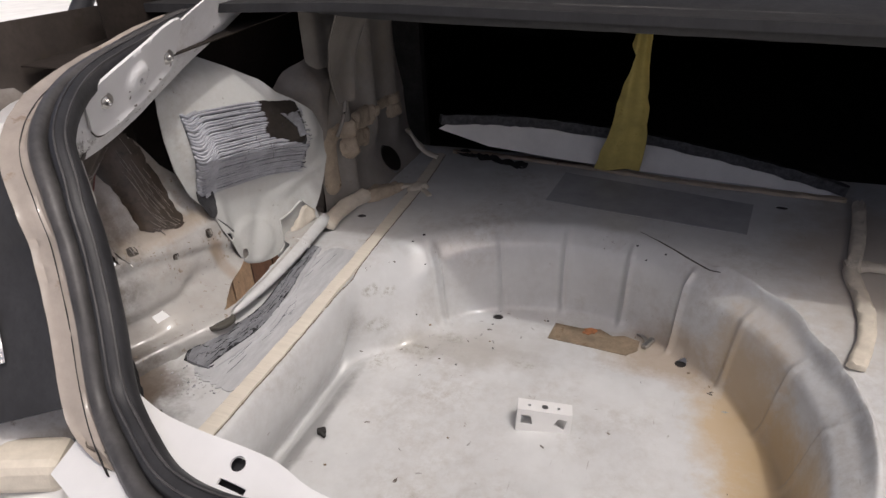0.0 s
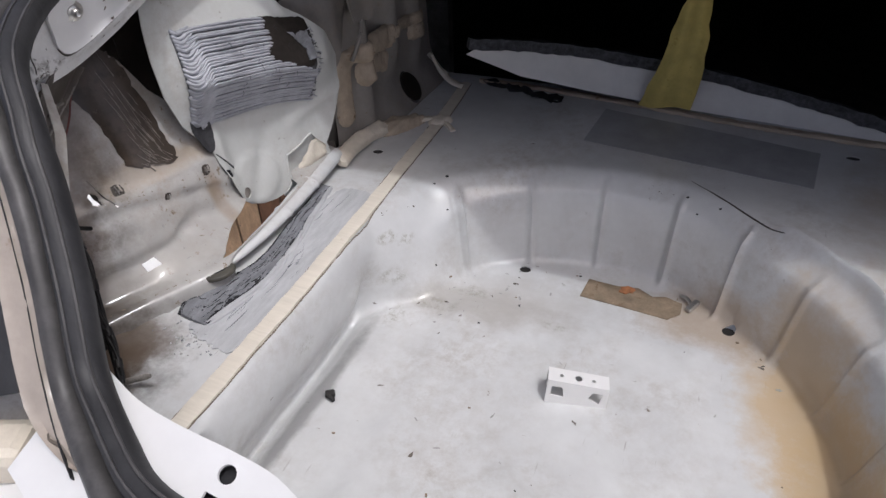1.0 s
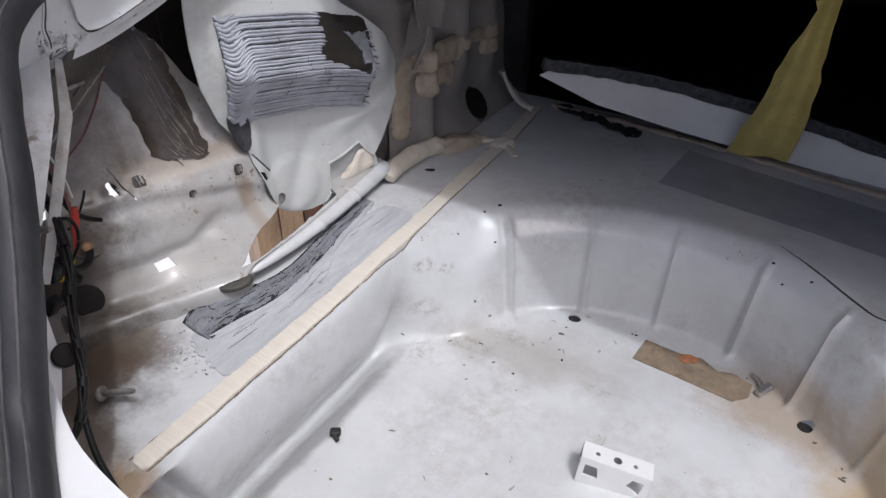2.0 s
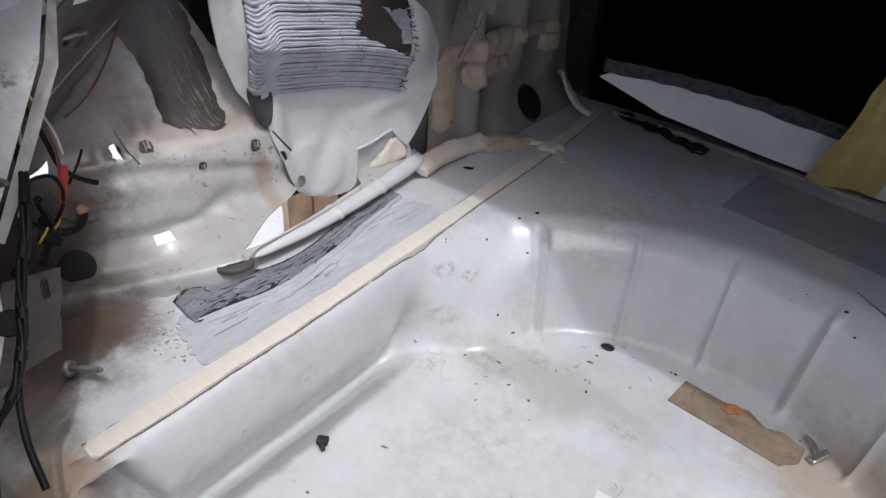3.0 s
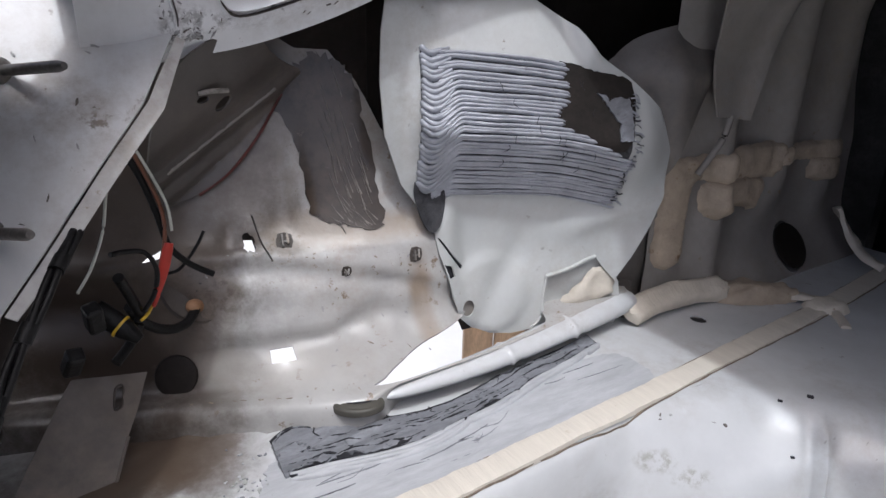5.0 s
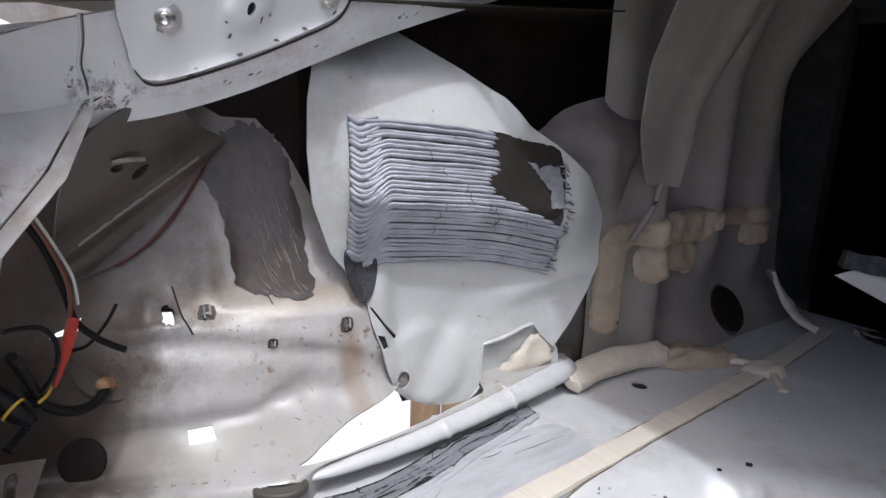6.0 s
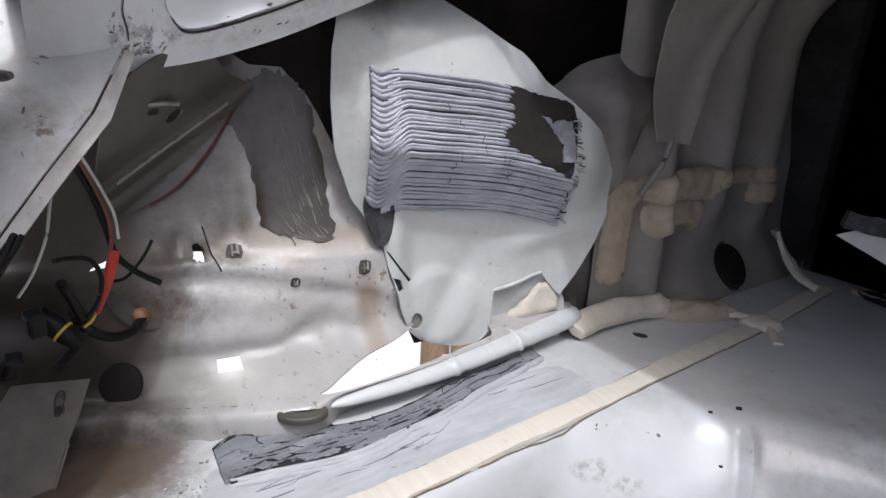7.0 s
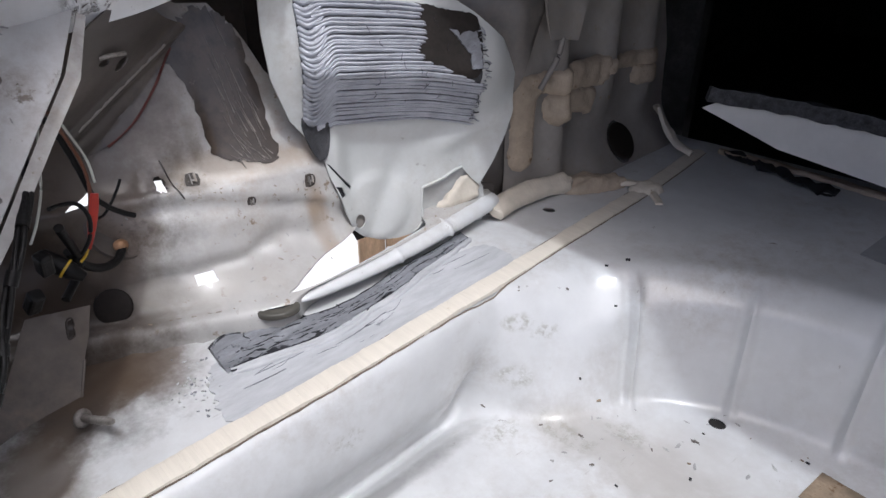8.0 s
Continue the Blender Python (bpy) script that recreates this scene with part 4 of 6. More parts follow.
def plate_at(u, v):
    """The pressed plate: a raised boss in the middle, its rim turned up."""
    rise = 0.0055 + 0.0060 * (1 - step(0.010, 0.017, math.hypot(u - 0.434, (v - 0.040) * 1.1)))
    rise += 0.0015 * (1 - step(0.0, 0.004, v - 0.011 - 0.05 * max(0, u - 0.40)))
    return rail(u, v) + Vector((rise, -0.002, 0.001))


plate_outline = smooth_loop([(0.370, 0.060), (0.370, 0.030), (0.374, 0.018), (0.386, 0.011), (0.43, 0.0125), (0.475, 0.014), (0.493, 0.017), (0.501, 0.028), (0.502, 0.060), (0.44, 0.068)], 4)
sheet("plate", plate_outline, plate_at, clean_paint,
      [disc(0.434, 0.037, 0.0026, 0.0038, 10), disc(0.424, 0.026, 0.0012, 0.0014, 6), disc(0.447, 0.031, 0.0010, 0.0013, 6)], gap=0.004, thick=0.003, parent=plate)
# Dark line follows the rim and paints the shade beneath it.
cable("rim_shadow_gap", [rail(u, v) + Vector((0.0012, 0, 0)) for u, v in ((0.371, 0.028), (0.374, 0.017), (0.386, 0.0098), (0.43, 0.0112), (0.475, 0.0128), (0.494, 0.0158), (0.502, 0.027))], 0.0008, dark_metal, plate, "dark line painting the shade under the plate rim")
# Black disc behind the plate holes in place of unlit depth.
sheet("hole_backing", disc(0.434, 0.037, 0.006, 0.007, 10), lambda u, v: plate_at(u, v) - Vector((0.004, 0, 0)), crack_black, gap=0.004, parent=plate)
for u, v in ((0.389, 0.043), (0.484, 0.031)):
    m = facing(plate_at(u, v) - Vector((0.0005, 0, 0)), (1, -0.25, -0.2))
    lathe("bolt", [(0.0085, 0), (0.0085, 0.0008), (0.0052, 0.0012), (0.0052, 0.0042), (0.0038, 0.0048), (0.0036, 0.0075), (0.0026, 0.0082), (0.0012, 0.0070)], m, steel, plate, "bright steel bolt", 14)

PM = Vector((0.75, -0.12, 0.65)).normalized()
P2 = (Vector((-0.509, 0.344, 0.359)) - Vector((-0.391, 0.22, 0.20)))
P2 = (P2 - PM * P2.dot(PM)).normalized()
P1 = P2.cross(PM)
P0 = Vector((-0.391, 0.22, 0.20))


def post(u, v, lift=0.0):
    """v: up the post from the cut-out; u: across it."""
    return P0 + P1 * u + P2 * v + PM * (lift + 0.0018 * rough((u, v, 0), 22, 3) )


def post_uv(p):
    q = Vector(p) - P0
    return (q.dot(P1), q.dot(P2))


post_edge = [post_uv(p) for p in ((-0.509, 0.344, 0.359), (-0.485, 0.324, 0.328), (-0.446, 0.275, 0.274), (-0.427, 0.251, 0.247), (-0.396, 0.238, 0.209), (-0.380, 0.222, 0.188))]
post_outline = [(post_edge[0][0] - 0.004, post_edge[0][1] + 0.03)] + post_edge + [(post_edge[-1][0], -0.05), (-0.12, -0.05), (-0.13, 0.05), (-0.14, 0.28)]
corner_post = sheet("wall_post", post_outline[::-1], post, post_paint, [disc(*post_uv((-0.483, 0.246, 0.309)), 0.0065, 0.0085),
                    [post_uv(p) for p in ((-0.402, 0.225, 0.213), (-0.390, 0.219, 0.190), (-0.400, 0.195, 0.193), (-0.420, 0.200, 0.216))]], gap=0.008)
tagged(corner_post, "white painted rear corner post with lamp studs and a square cut-out", "car panel", kind="structure")


flange_out = [(u + 0.003, v) for u, v in post_edge[:4]]
flange_in = [(u + w, v) for (u, v), w in zip(post_edge[:4], (0.008, 0.011, 0.010, 0.008))]
post_flange = sheet("wall_post_flange", flange_in + flange_out[::-1] if flange_in[0][1] < flange_in[-1][1] else flange_out + flange_in[::-1], lambda u, v: post(u, v, 0.004 - 0.25 * max(0, u - table([(b, a) for a, b in sorted(post_edge, key=lambda q: q[1])], v))), side_paint, gap=0.005)
tagged(post_flange, "white flange strip split from the corner post by a dark crack", "car panel", kind="structure")


def stud(p, way, length, lab):
    s = thing("stud", lab, "bolt", p, "lamp fixing studs")
    m = facing(p, way)
    lathe("washer", [(0.0065, 0), (0.0065, 0.0012), (0.004, 0.0028)], m, dull_steel, s)
    lathe("shank", [(0.0028, 0.001), (0.0028, length * 0.9), (0.0018, length)], m, dull_steel, s)


stud((-0.453, 0.251, 0.277), Vector((0.034, 0.018, 0.007)), 0.038, "dull steel threaded stud in the white corner post")
stud((-0.505, 0.264, 0.343), Vector((0.030, 0.026, 0.004)), 0.042, "dull steel threaded stud high in the corner post")
stud((-0.452, 0.274, 0.112), Vector((0.034, 0.016, 0.010)), 0.032, "dirty steel stud in the brown stained corner")


def gusset(u, v):
    """u: along, v: up."""
    n = Vector((0.85, 0.2, 0.45)).normalized()
    base = Vector((-0.515, 0.29, 0.144))
    a = Vector((-0.2, 0.85, 0)).normalized()
    b = n.cross(a)
    return base + a * u + b * v + n * (0.006 * bump(u + v * 0.3, 0.0, 0.012) * step(-0.03, 0, v) + 0.001 * rough((u, v, 0), 20))


def gusset_uv(p):
    n = Vector((0.85, 0.2, 0.45)).normalized()
    a = Vector((-0.2, 0.85, 0)).normalized()
    q = Vector(p) - Vector((-0.515, 0.29, 0.144))
    return (q.dot(a), q.dot(n.cross(a)))


g_out = [gusset_uv(p) for p in ((-0.524, 0.309, 0.153), (-0.504, 0.292, 0.122), (-0.487, 0.279, 0.096), (-0.470, 0.266, 0.070), (-0.454, 0.254, 0.046), (-0.433, 0.247, 0.007), (-0.437, 0.196, 0.038), (-0.472, 0.218, 0.095), (-0.494, 0.240, 0.126), (-0.517, 0.267, 0.162))]
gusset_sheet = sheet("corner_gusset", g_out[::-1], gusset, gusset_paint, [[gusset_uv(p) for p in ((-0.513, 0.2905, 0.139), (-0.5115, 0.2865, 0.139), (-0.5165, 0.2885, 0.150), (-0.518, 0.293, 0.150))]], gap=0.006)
tagged(gusset_sheet, "dull grey corner gusset plate with a slot", "metal plate")
slot_ring = [gusset_uv(p) for p in ((-0.513, 0.2905, 0.139), (-0.5115, 0.2865, 0.139), (-0.5165, 0.2885, 0.150), (-0.518, 0.293, 0.150))]
cable("slot_lip", [gusset(*q) for q in slot_ring + slot_ring[:1]], 0.0007, dark_metal, gusset_sheet)
cable("edge_fold", [gusset(*q) for q in g_out[1:6]], 0.0011, gusset_paint, gusset_sheet)

# Dark brown instead of the panel's light grey, to darken the shaded corner.
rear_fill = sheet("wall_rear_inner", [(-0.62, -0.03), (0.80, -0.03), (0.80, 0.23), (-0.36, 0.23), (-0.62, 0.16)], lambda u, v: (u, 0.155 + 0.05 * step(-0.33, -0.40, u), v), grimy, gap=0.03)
tagged(rear_fill, "inner face of the rear panel under the boot opening, darkened in place of shade", "car panel", kind="structure")


def rear_top(u, v):
    """The white top of the rear panel; v: back from its inner edge."""
    y = table([(-0.36, 0.216), (-0.346, 0.211), (-0.287, 0.193), (-0.191, 0.184), (-0.148, 0.171), (-0.05, 0.165), (0.80, 0.165)], u)
    return (u, y - v, 0.236 - 0.35 * max(0, v - 0.004))


rear_panel = sheet("wall_rear", [(-0.352, 0.075), (0.80, 0.075), (0.80, 0), (-0.352, 0)], lambda u, v: rear_top(u, v), clean_paint,
                   [disc(-0.212, 0.011, 0.006, 0.005), [(-0.219, 0.0225), (-0.196, 0.0225), (-0.196, 0.0265), (-0.219, 0.0265)]], gap=0.008, thick=0.002)
tagged(rear_panel, "clean white rear panel top with a hole and a slot", "car panel", kind="structure")

# Black sheet under the hole and slot, in place of the darkness below.
backing = sheet("hole_backing", [(-0.235, 0.034), (-0.18, 0.034), (-0.18, 0.002), (-0.235, 0.002)], lambda u, v: Vector(rear_top(u, v)) - Vector((0, 0, 0.010)), crack_black, gap=0.01, parent=rear_panel)
chips = random.Random(33)


def chip(u, v, size, mat, base, owner, lift):
    """A flake of lost paint with a ragged outline."""
    turn = chips.uniform(0, 3.1)
    out = disc(u, v, size, size * chips.uniform(0.2, 0.5), 11, turn, 0.45, chips.randint(1, 999))
    sheet("paint_chip", out, lambda a, b: Vector(base(a, b)) + lift, mat, gap=size * 0.6, thick=0.0003, parent=owner)


for k in range(64):
    u = 0.340 + abs(chips.gauss(0, 0.017))
    chip(u, abs(chips.gauss(0.004, 0.010)), chips.uniform(0.0005, 0.0019), chips.choice([grimy, chip_grey, chip_grey]), rail, rail_sheet, Vector((0.0006, -0.0002, 0)))
for k in range(12):
    chip(chips.uniform(0.40, 0.62), chips.uniform(-0.001, 0.004), chips.uniform(0.0006, 0.0015), grimy, rail, rail_sheet, Vector((0.0006, -0.0002, 0)))
for u, v in ((0.424, 0.026), (0.441, 0.030), (0.43, 0.0145), (0.452, 0.0155), (0.47, 0.016), (0.405, 0.0135), (0.49, 0.0185), (0.421, 0.034), (0.447, 0.041)):
    chip(u, v, chips.uniform(0.001, 0.0022), grimy, plate_at, plate, Vector((0.0004, 0, 0)))
seam_pts = catmull([rail(0.3465 + 0.0012 * math.sin(9 * f), 0.002 + 0.048 * f) + Vector((0.0004, 0, 0)) for f in (0, 0.25, 0.5, 0.75, 1)], 8)
sweep("seam", seam_pts, lambda f: [(-0.0010, -0.0010), (-0.0009, 0.0007), (0.0002, 0.0010 + 0.0005 * rough((f * 20, 0, 0), 1.0)), (0.0012, -0.0010)], rail_paint, rail_sheet, "rough sealed seam", up=(1, 0, 0))
sweep("seam_crack", [p + Vector((0.0003, 0.0014, 0)) for p in seam_pts], lambda f: [(-0.0004 * (1.4 - f), -0.001), (-0.0003, 0.0003), (0.0003, 0.0003), (0.0004 * (1.4 - f), -0.001)], dark_metal, rail_sheet, up=(1, 0, 0))
for k in range(16):
    a = chips.random()
    p = post(*[post_edge[0][i] * (1 - a) + post_edge[3][i] * a for i in (0, 1)])
    u, v = post_uv(p)
    chip(u - chips.uniform(0.008, 0.06), v, chips.uniform(0.0007, 0.0022), chips.choice([chip_grey, grimy]), post, corner_post, PM * 0.0008)

for cx, cy, spread, n in ((-0.37, 0.643, 0.014, 9), (-0.334, 0.652, 0.016, 10), (-0.354, 0.611, 0.012, 5), (-0.304, 0.582, 0.02, 9), (-0.261, 0.625, 0.022, 12), (-0.217, 0.659, 0.02, 10), (-0.060, 0.792, 0.012, 9), (-0.198, 0.747, 0.02, 5), (0.11, 0.62, 0.02, 6), (-0.12, 0.52, 0.09, 12), (-0.30, 0.40, 0.05, 8)):
    for k in range(n):
        x, y = chips.gauss(cx, spread), chips.gauss(cy, spread)
        slope = math.hypot(floor_z(x + 0.004, y) - floor_z(x - 0.004, y), floor_z(x, y + 0.004) - floor_z(x, y - 0.004)) / 0.008
        size = chips.uniform(0.0008, 0.0040) / (1 + 1.5 * slope)
        if slope < 1.2:
            chip(x, y, size, chips.choice([grimy, chip_grey, chip_grey, smudge_grey]), on_floor, floor, Vector((0, 0, 0.0006)))
for k in range(26):
    u, v = chips.uniform(0.42, 0.51), chips.gauss(0.118, 0.018)
    chip(u, v, chips.uniform(0.0005, 0.0016), chips.choice([chip_grey, chip_grey, rust_chip]), side, wall_left, Vector((0.0006, 0, 0.0003)))
for k in range(46):
    u = chips.uniform(0.37, 0.53)
    chip(u, table([(0.34, 0.182), (0.40, 0.178), (0.443, 0.171), (0.485, 0.161), (0.53, 0.146)], u) + abs(chips.gauss(0, 0.010)), chips.uniform(0.0004, 0.0014), chips.choice([rust_chip, chip_grey, rust_chip]), side, wall_left, Vector((0.0006, 0, 0.0003)))
for k in range(14):
    u = chips.uniform(0.30, 0.42)
    chip(u, 0.060 + chips.gauss(0, 0.0012), chips.uniform(0.001, 0.0024), rust_chip, side, wall_left, Vector((0.0004, 0, 0.0007)))

# ---- boot opening: gutter, seal ----
LOOP = [(0.79, 0.150, 0.226), (0.50, 0.150, 0.226), (0.10, 0.148, 0.228), (-0.143, 0.147, 0.227), (-0.208, 0.144, 0.226), (-0.249, 0.149, 0.229), (-0.284, 0.165, 0.236), (-0.323, 0.188, 0.252),
        (-0.346, 0.214, 0.300), (-0.370, 0.237, 0.343), (-0.394, 0.255, 0.377), (-0.439, 0.291, 0.407), (-0.497, 0.373, 0.425), (-0.518, 0.467, 0.440), (-0.535, 0.57, 0.452),
        (-0.525, 0.645, 0.460), (-0.46, 0.668, 0.458), (-0.312, 0.67, 0.448), (-0.11, 0.67, 0.441), (0.06, 0.67, 0.435), (0.40, 0.67, 0.422), (0.79, 0.67, 0.41)]
MIDDLE = (-0.05, 0.42, 0.30)
loop = catmull(LOOP, 8)
seal = thing("boot_seal", "black rubber boot seal with dusty worn folds round the opening", "rubber seal", LOOP[7])
sweep("bulb", loop, [(-0.011, -0.004), (-0.012, 0.004), (-0.008, 0.011), (-0.001, 0.014), (0.005, 0.011), (0.007, 0.004), (0.004, -0.004)], rubber, seal, out_from=MIDDLE, wobble=0.0008)
for a, b in ((-0.0065, 0.0122), (0.0015, 0.0132)):
    sweep("rib", loop, [(a - 0.0012, b - 0.002), (a - 0.0006, b + 0.0010), (a + 0.0006, b + 0.0010), (a + 0.0012, b - 0.002)], worn_rubber, seal, "raised dusty rib", out_from=MIDDLE, wobble=0.0005)
sweep("lip", loop, [(0.006, -0.004), (0.009, 0.004), (0.013, 0.008), (0.019, 0.007), (0.022, 0.001), (0.018, -0.005)], worn_rubber, seal, "dusty outer lip", out_from=MIDDLE, wobble=0.0008)
gutter_path = catmull(LOOP[6:16], 8)
gutter = sweep("gutter", gutter_path, lambda f: [(0.018 + (a - 0.018) * min(1, 0.2 + f * 7), b) for a, b in ((0.018, -0.008), (0.022, -0.002), (0.026, -0.006), (0.032, -0.004), (0.038, -0.008), (0.043, -0.006), (0.043, -0.016), (0.02, -0.016))], gutter_paint,
               out_from=MIDDLE, wobble=0.0015)
for a in (0.0285,):
    sweep("seam", gutter_path, lambda f, a=a: [(a - 0.0003, -0.010), (a - 0.0001 - 0.0004 * abs(math.sin(f * 23)), -0.0046), (a + 0.0003, -0.0046), (a + 0.0003, -0.010)], crack_black, gutter, "dark open seam", out_from=MIDDLE)
tagged(gutter, "beige stained water gutter beside the boot seal", "car panel", kind="structure")

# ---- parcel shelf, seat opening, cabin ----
# Dark backdrop added behind the side panel in place of deep shade.
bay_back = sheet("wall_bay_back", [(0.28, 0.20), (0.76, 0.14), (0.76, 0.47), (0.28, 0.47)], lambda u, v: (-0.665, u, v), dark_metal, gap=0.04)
tagged(bay_back, "dark sheet deep behind the side panel, coloured as shade", "car panel", kind="structure")
# Added sheet: keeps sun off the panel top, coloured dark for shade.
liner = sheet("wall_sun_screen", [(-0.66, 0.43), (-0.502, 0.43), (-0.500, 0.62), (-0.490, 0.86), (-0.66, 0.86)], lambda u, v: (u, v, 0.424 + 0.06 * (v - 0.43)), shade_metal, gap=0.03)
tagged(liner, "added dark sheet under the quarter panel that keeps sun off the panel top", "car panel", kind="structure")
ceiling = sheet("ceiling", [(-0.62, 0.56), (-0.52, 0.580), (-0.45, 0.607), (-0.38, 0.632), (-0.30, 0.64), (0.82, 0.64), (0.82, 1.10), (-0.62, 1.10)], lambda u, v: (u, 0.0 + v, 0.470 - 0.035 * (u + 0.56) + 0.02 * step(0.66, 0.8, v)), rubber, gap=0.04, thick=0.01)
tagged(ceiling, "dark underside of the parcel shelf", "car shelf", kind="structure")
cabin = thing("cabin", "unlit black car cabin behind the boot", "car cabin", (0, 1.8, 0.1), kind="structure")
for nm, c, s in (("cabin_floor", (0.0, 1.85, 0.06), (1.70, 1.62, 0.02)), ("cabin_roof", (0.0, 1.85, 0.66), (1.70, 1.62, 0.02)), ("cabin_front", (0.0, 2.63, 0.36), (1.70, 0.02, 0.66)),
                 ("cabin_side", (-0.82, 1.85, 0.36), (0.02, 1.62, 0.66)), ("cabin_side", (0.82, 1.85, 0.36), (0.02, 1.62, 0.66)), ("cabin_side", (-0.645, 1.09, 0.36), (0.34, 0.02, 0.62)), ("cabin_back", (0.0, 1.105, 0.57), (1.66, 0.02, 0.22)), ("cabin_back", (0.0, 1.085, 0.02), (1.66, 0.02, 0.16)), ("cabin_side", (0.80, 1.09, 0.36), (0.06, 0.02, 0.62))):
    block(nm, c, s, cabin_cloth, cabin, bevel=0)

# Unseen hatch, cut short; added to hold sky light off the left corner.
lid = thing("boot_hatch", "raised white boot hatch with a plain inner face, unseen and cut short to block sky", "boot hatch", (0, 0.72, 0.50))
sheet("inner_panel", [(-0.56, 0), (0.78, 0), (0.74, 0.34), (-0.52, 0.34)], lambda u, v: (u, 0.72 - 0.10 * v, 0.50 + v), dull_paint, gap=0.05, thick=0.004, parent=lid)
sheet("outer_skin", [(-0.60, -0.01), (0.82, -0.01), (0.78, 0.36), (-0.56, 0.36)], lambda u, v: (u, 0.735 - 0.10 * v, 0.50 + v), clean_paint, gap=0.05, thick=0.002, parent=lid)

right = sheet("wall_right", [(0.10, -0.02), (1.08, -0.02), (1.08, 0.60), (0.10, 0.46)], lambda u, v: (0.80, u, v), dull_paint, gap=0.06, thick=0.004)
tagged(right, "dull plain side panel closing the boot", "car panel", kind="structure")


def board_at(u, v):
    """u: across the car; v: up the board."""
    y = table([(-0.38, 0.918), (-0.30, 0.965), (-0.18, 1.005), (-0.05, 1.025), (0.10, 1.022), (0.26, 1.002)], u)
    z = table([(-0.38, 0.222), (-0.30, 0.196), (-0.18, 0.165), (-0.05, 0.145), (0.10, 0.137), (0.26, 0.134)], u)
    return Vector((u, y + v * 0.35, z + v))


board = thing("board", "white fibre board with grey felt edge leaning behind the floor", "board", board_at(0, 0))
sheet("face", [(-0.376, 0.002), (-0.30, -0.012), (-0.10, -0.006), (0.256, 0.000), (0.262, 0.006), (0.15, 0.024), (0.0, 0.040), (-0.15, 0.042), (-0.28, 0.030), (-0.36, 0.016)], lambda u, v: board_at(u, v), board_white, gap=0.01, thick=0.004, parent=board)
edge = catmull([board_at(*p) + Vector((0, 0.006, 0.002)) for p in ((-0.377, 0.012), (-0.28, 0.030), (-0.15, 0.042), (0.0, 0.040), (0.15, 0.024), (0.262, 0.006))], 14)
sweep("edging", edge, [(-0.010, -0.006), (-0.004, 0.010), (0.012, 0.012), (0.014, -0.004)], felt, board, "frayed grey felt edging", wobble=0.003)


def strip(u, v):
    """Torn paper; v: 0 at the foot to 1."""
    p = board_at(-0.085, 0) + Vector((0, -0.022, -0.004))
    w = 0.038 - 0.026 * v + 0.004 * rough((0, v * 3, 0), 4)
    return Vector((p.x + u * w + 0.034 * v + 0.006 * math.sin(v * 5), p.y - 0.012 * math.sin(v * 3.0) + 0.005 * math.sin(u * 4), p.z + 0.245 * v))


paper = sheet("masking_paper", [(-1, 0.0), (1, 0.02), (1, 0.3), (0.9, 0.6), (1, 1.15), (-0.4, 1.15), (-0.9, 0.86), (-0.3, 0.8), (-1, 0.55)], lambda u, v: strip(u, v), yellow_paper, gap=0.07, thick=0.0006)
tagged(paper, "torn yellow masking paper strip standing behind the floor edge", "paper")

# ---- seam sealer ----
def bead_strip(name, points, half, high, mat, label, rag=0.0007, up=(0, 0, 1)):
    pts = catmull(points, 80)
    long = sum((b - a).length for a, b in zip(pts, pts[1:]))

    def prof(f):
        h = half * (1 + 0.12 * rough((f * long * 30, half * 900, 0), 1.0) + 0.05 * rough((f * long * 170, 2, 0), 1.0)) * (min(1, f * 40 + 0.5) * min(1, (1 - f) * 40 + 0.5) if half < 0.0115 else min(1, f * 9 + 0.3) * min(1, (1 - f) * 9 + 0.3))
        fine = 0.09 if half < 0.0098 and high < 0.0035 else 0.05
        top = high * (1 + fine * rough((f * long * 620, half * 500, 0), 1.0) + 0.22 * rough((f * long * 60, half * 500, 3), 1.0))
        return [(-h, -0.002), (-h * 0.96, top * 0.6), (-h * 0.5, top), (0, top * 0.85), (h * 0.5, top), (h * 0.96, top * 0.6), (h, -0.002)]
    ob = sweep(name, pts, prof, mat, wobble=rag, up=up)
    return tagged(ob, label, "sealant", "seam sealer strips")


TAPE = [(-0.376, 0.250), (-0.377, 0.31), (-0.3785, 0.36), (-0.379, 0.415), (-0.381, 0.48), (-0.385, 0.55), (-0.3885, 0.63), (-0.397, 0.76), (-0.404, 0.88), (-0.411, 0.95), (-0.421, 1.03)]
tape_strip = bead_strip("seam_sealer", [(x, y, flat_z(x, y) + 0.001) for x, y in TAPE], 0.0097, 0.0022, tape_sealer, "long beige seam sealer strip along the floor joint")
for s_ in (-1, 1):
    edge_pts = [on_floor(p.x + s_ * (0.0101 + 0.0006 * rough((p.y, s_, 0), 60)), p.y, 0.0008) for p in catmull([Vector((x, y, 0)) for x, y in TAPE], 26)]
    sweep("edge_gap", edge_pts, lambda f, s_=s_: [(a * 0.0007 * (0.25 + 1.5 * abs(rough((f * 60, s_, 0), 1.0))), b) for a, b in ((-1, -0.001), (-1, 0.0004), (1, 0.0004), (1, -0.001))], rust_chip, tape_strip, "dirty line along the strip edge")
bead_strip("seam_sealer", [on_floor(-0.474, 0.690, 0.010), on_floor(-0.478, 0.73, 0.013), on_floor(-0.476, 0.78, 0.012), on_floor(-0.468, 0.815, 0.009)], 0.012, 0.009, sealer, "thick cream sealer roll at the foot of the pillar", 0.002, up=(0.6, 0, 0.8))
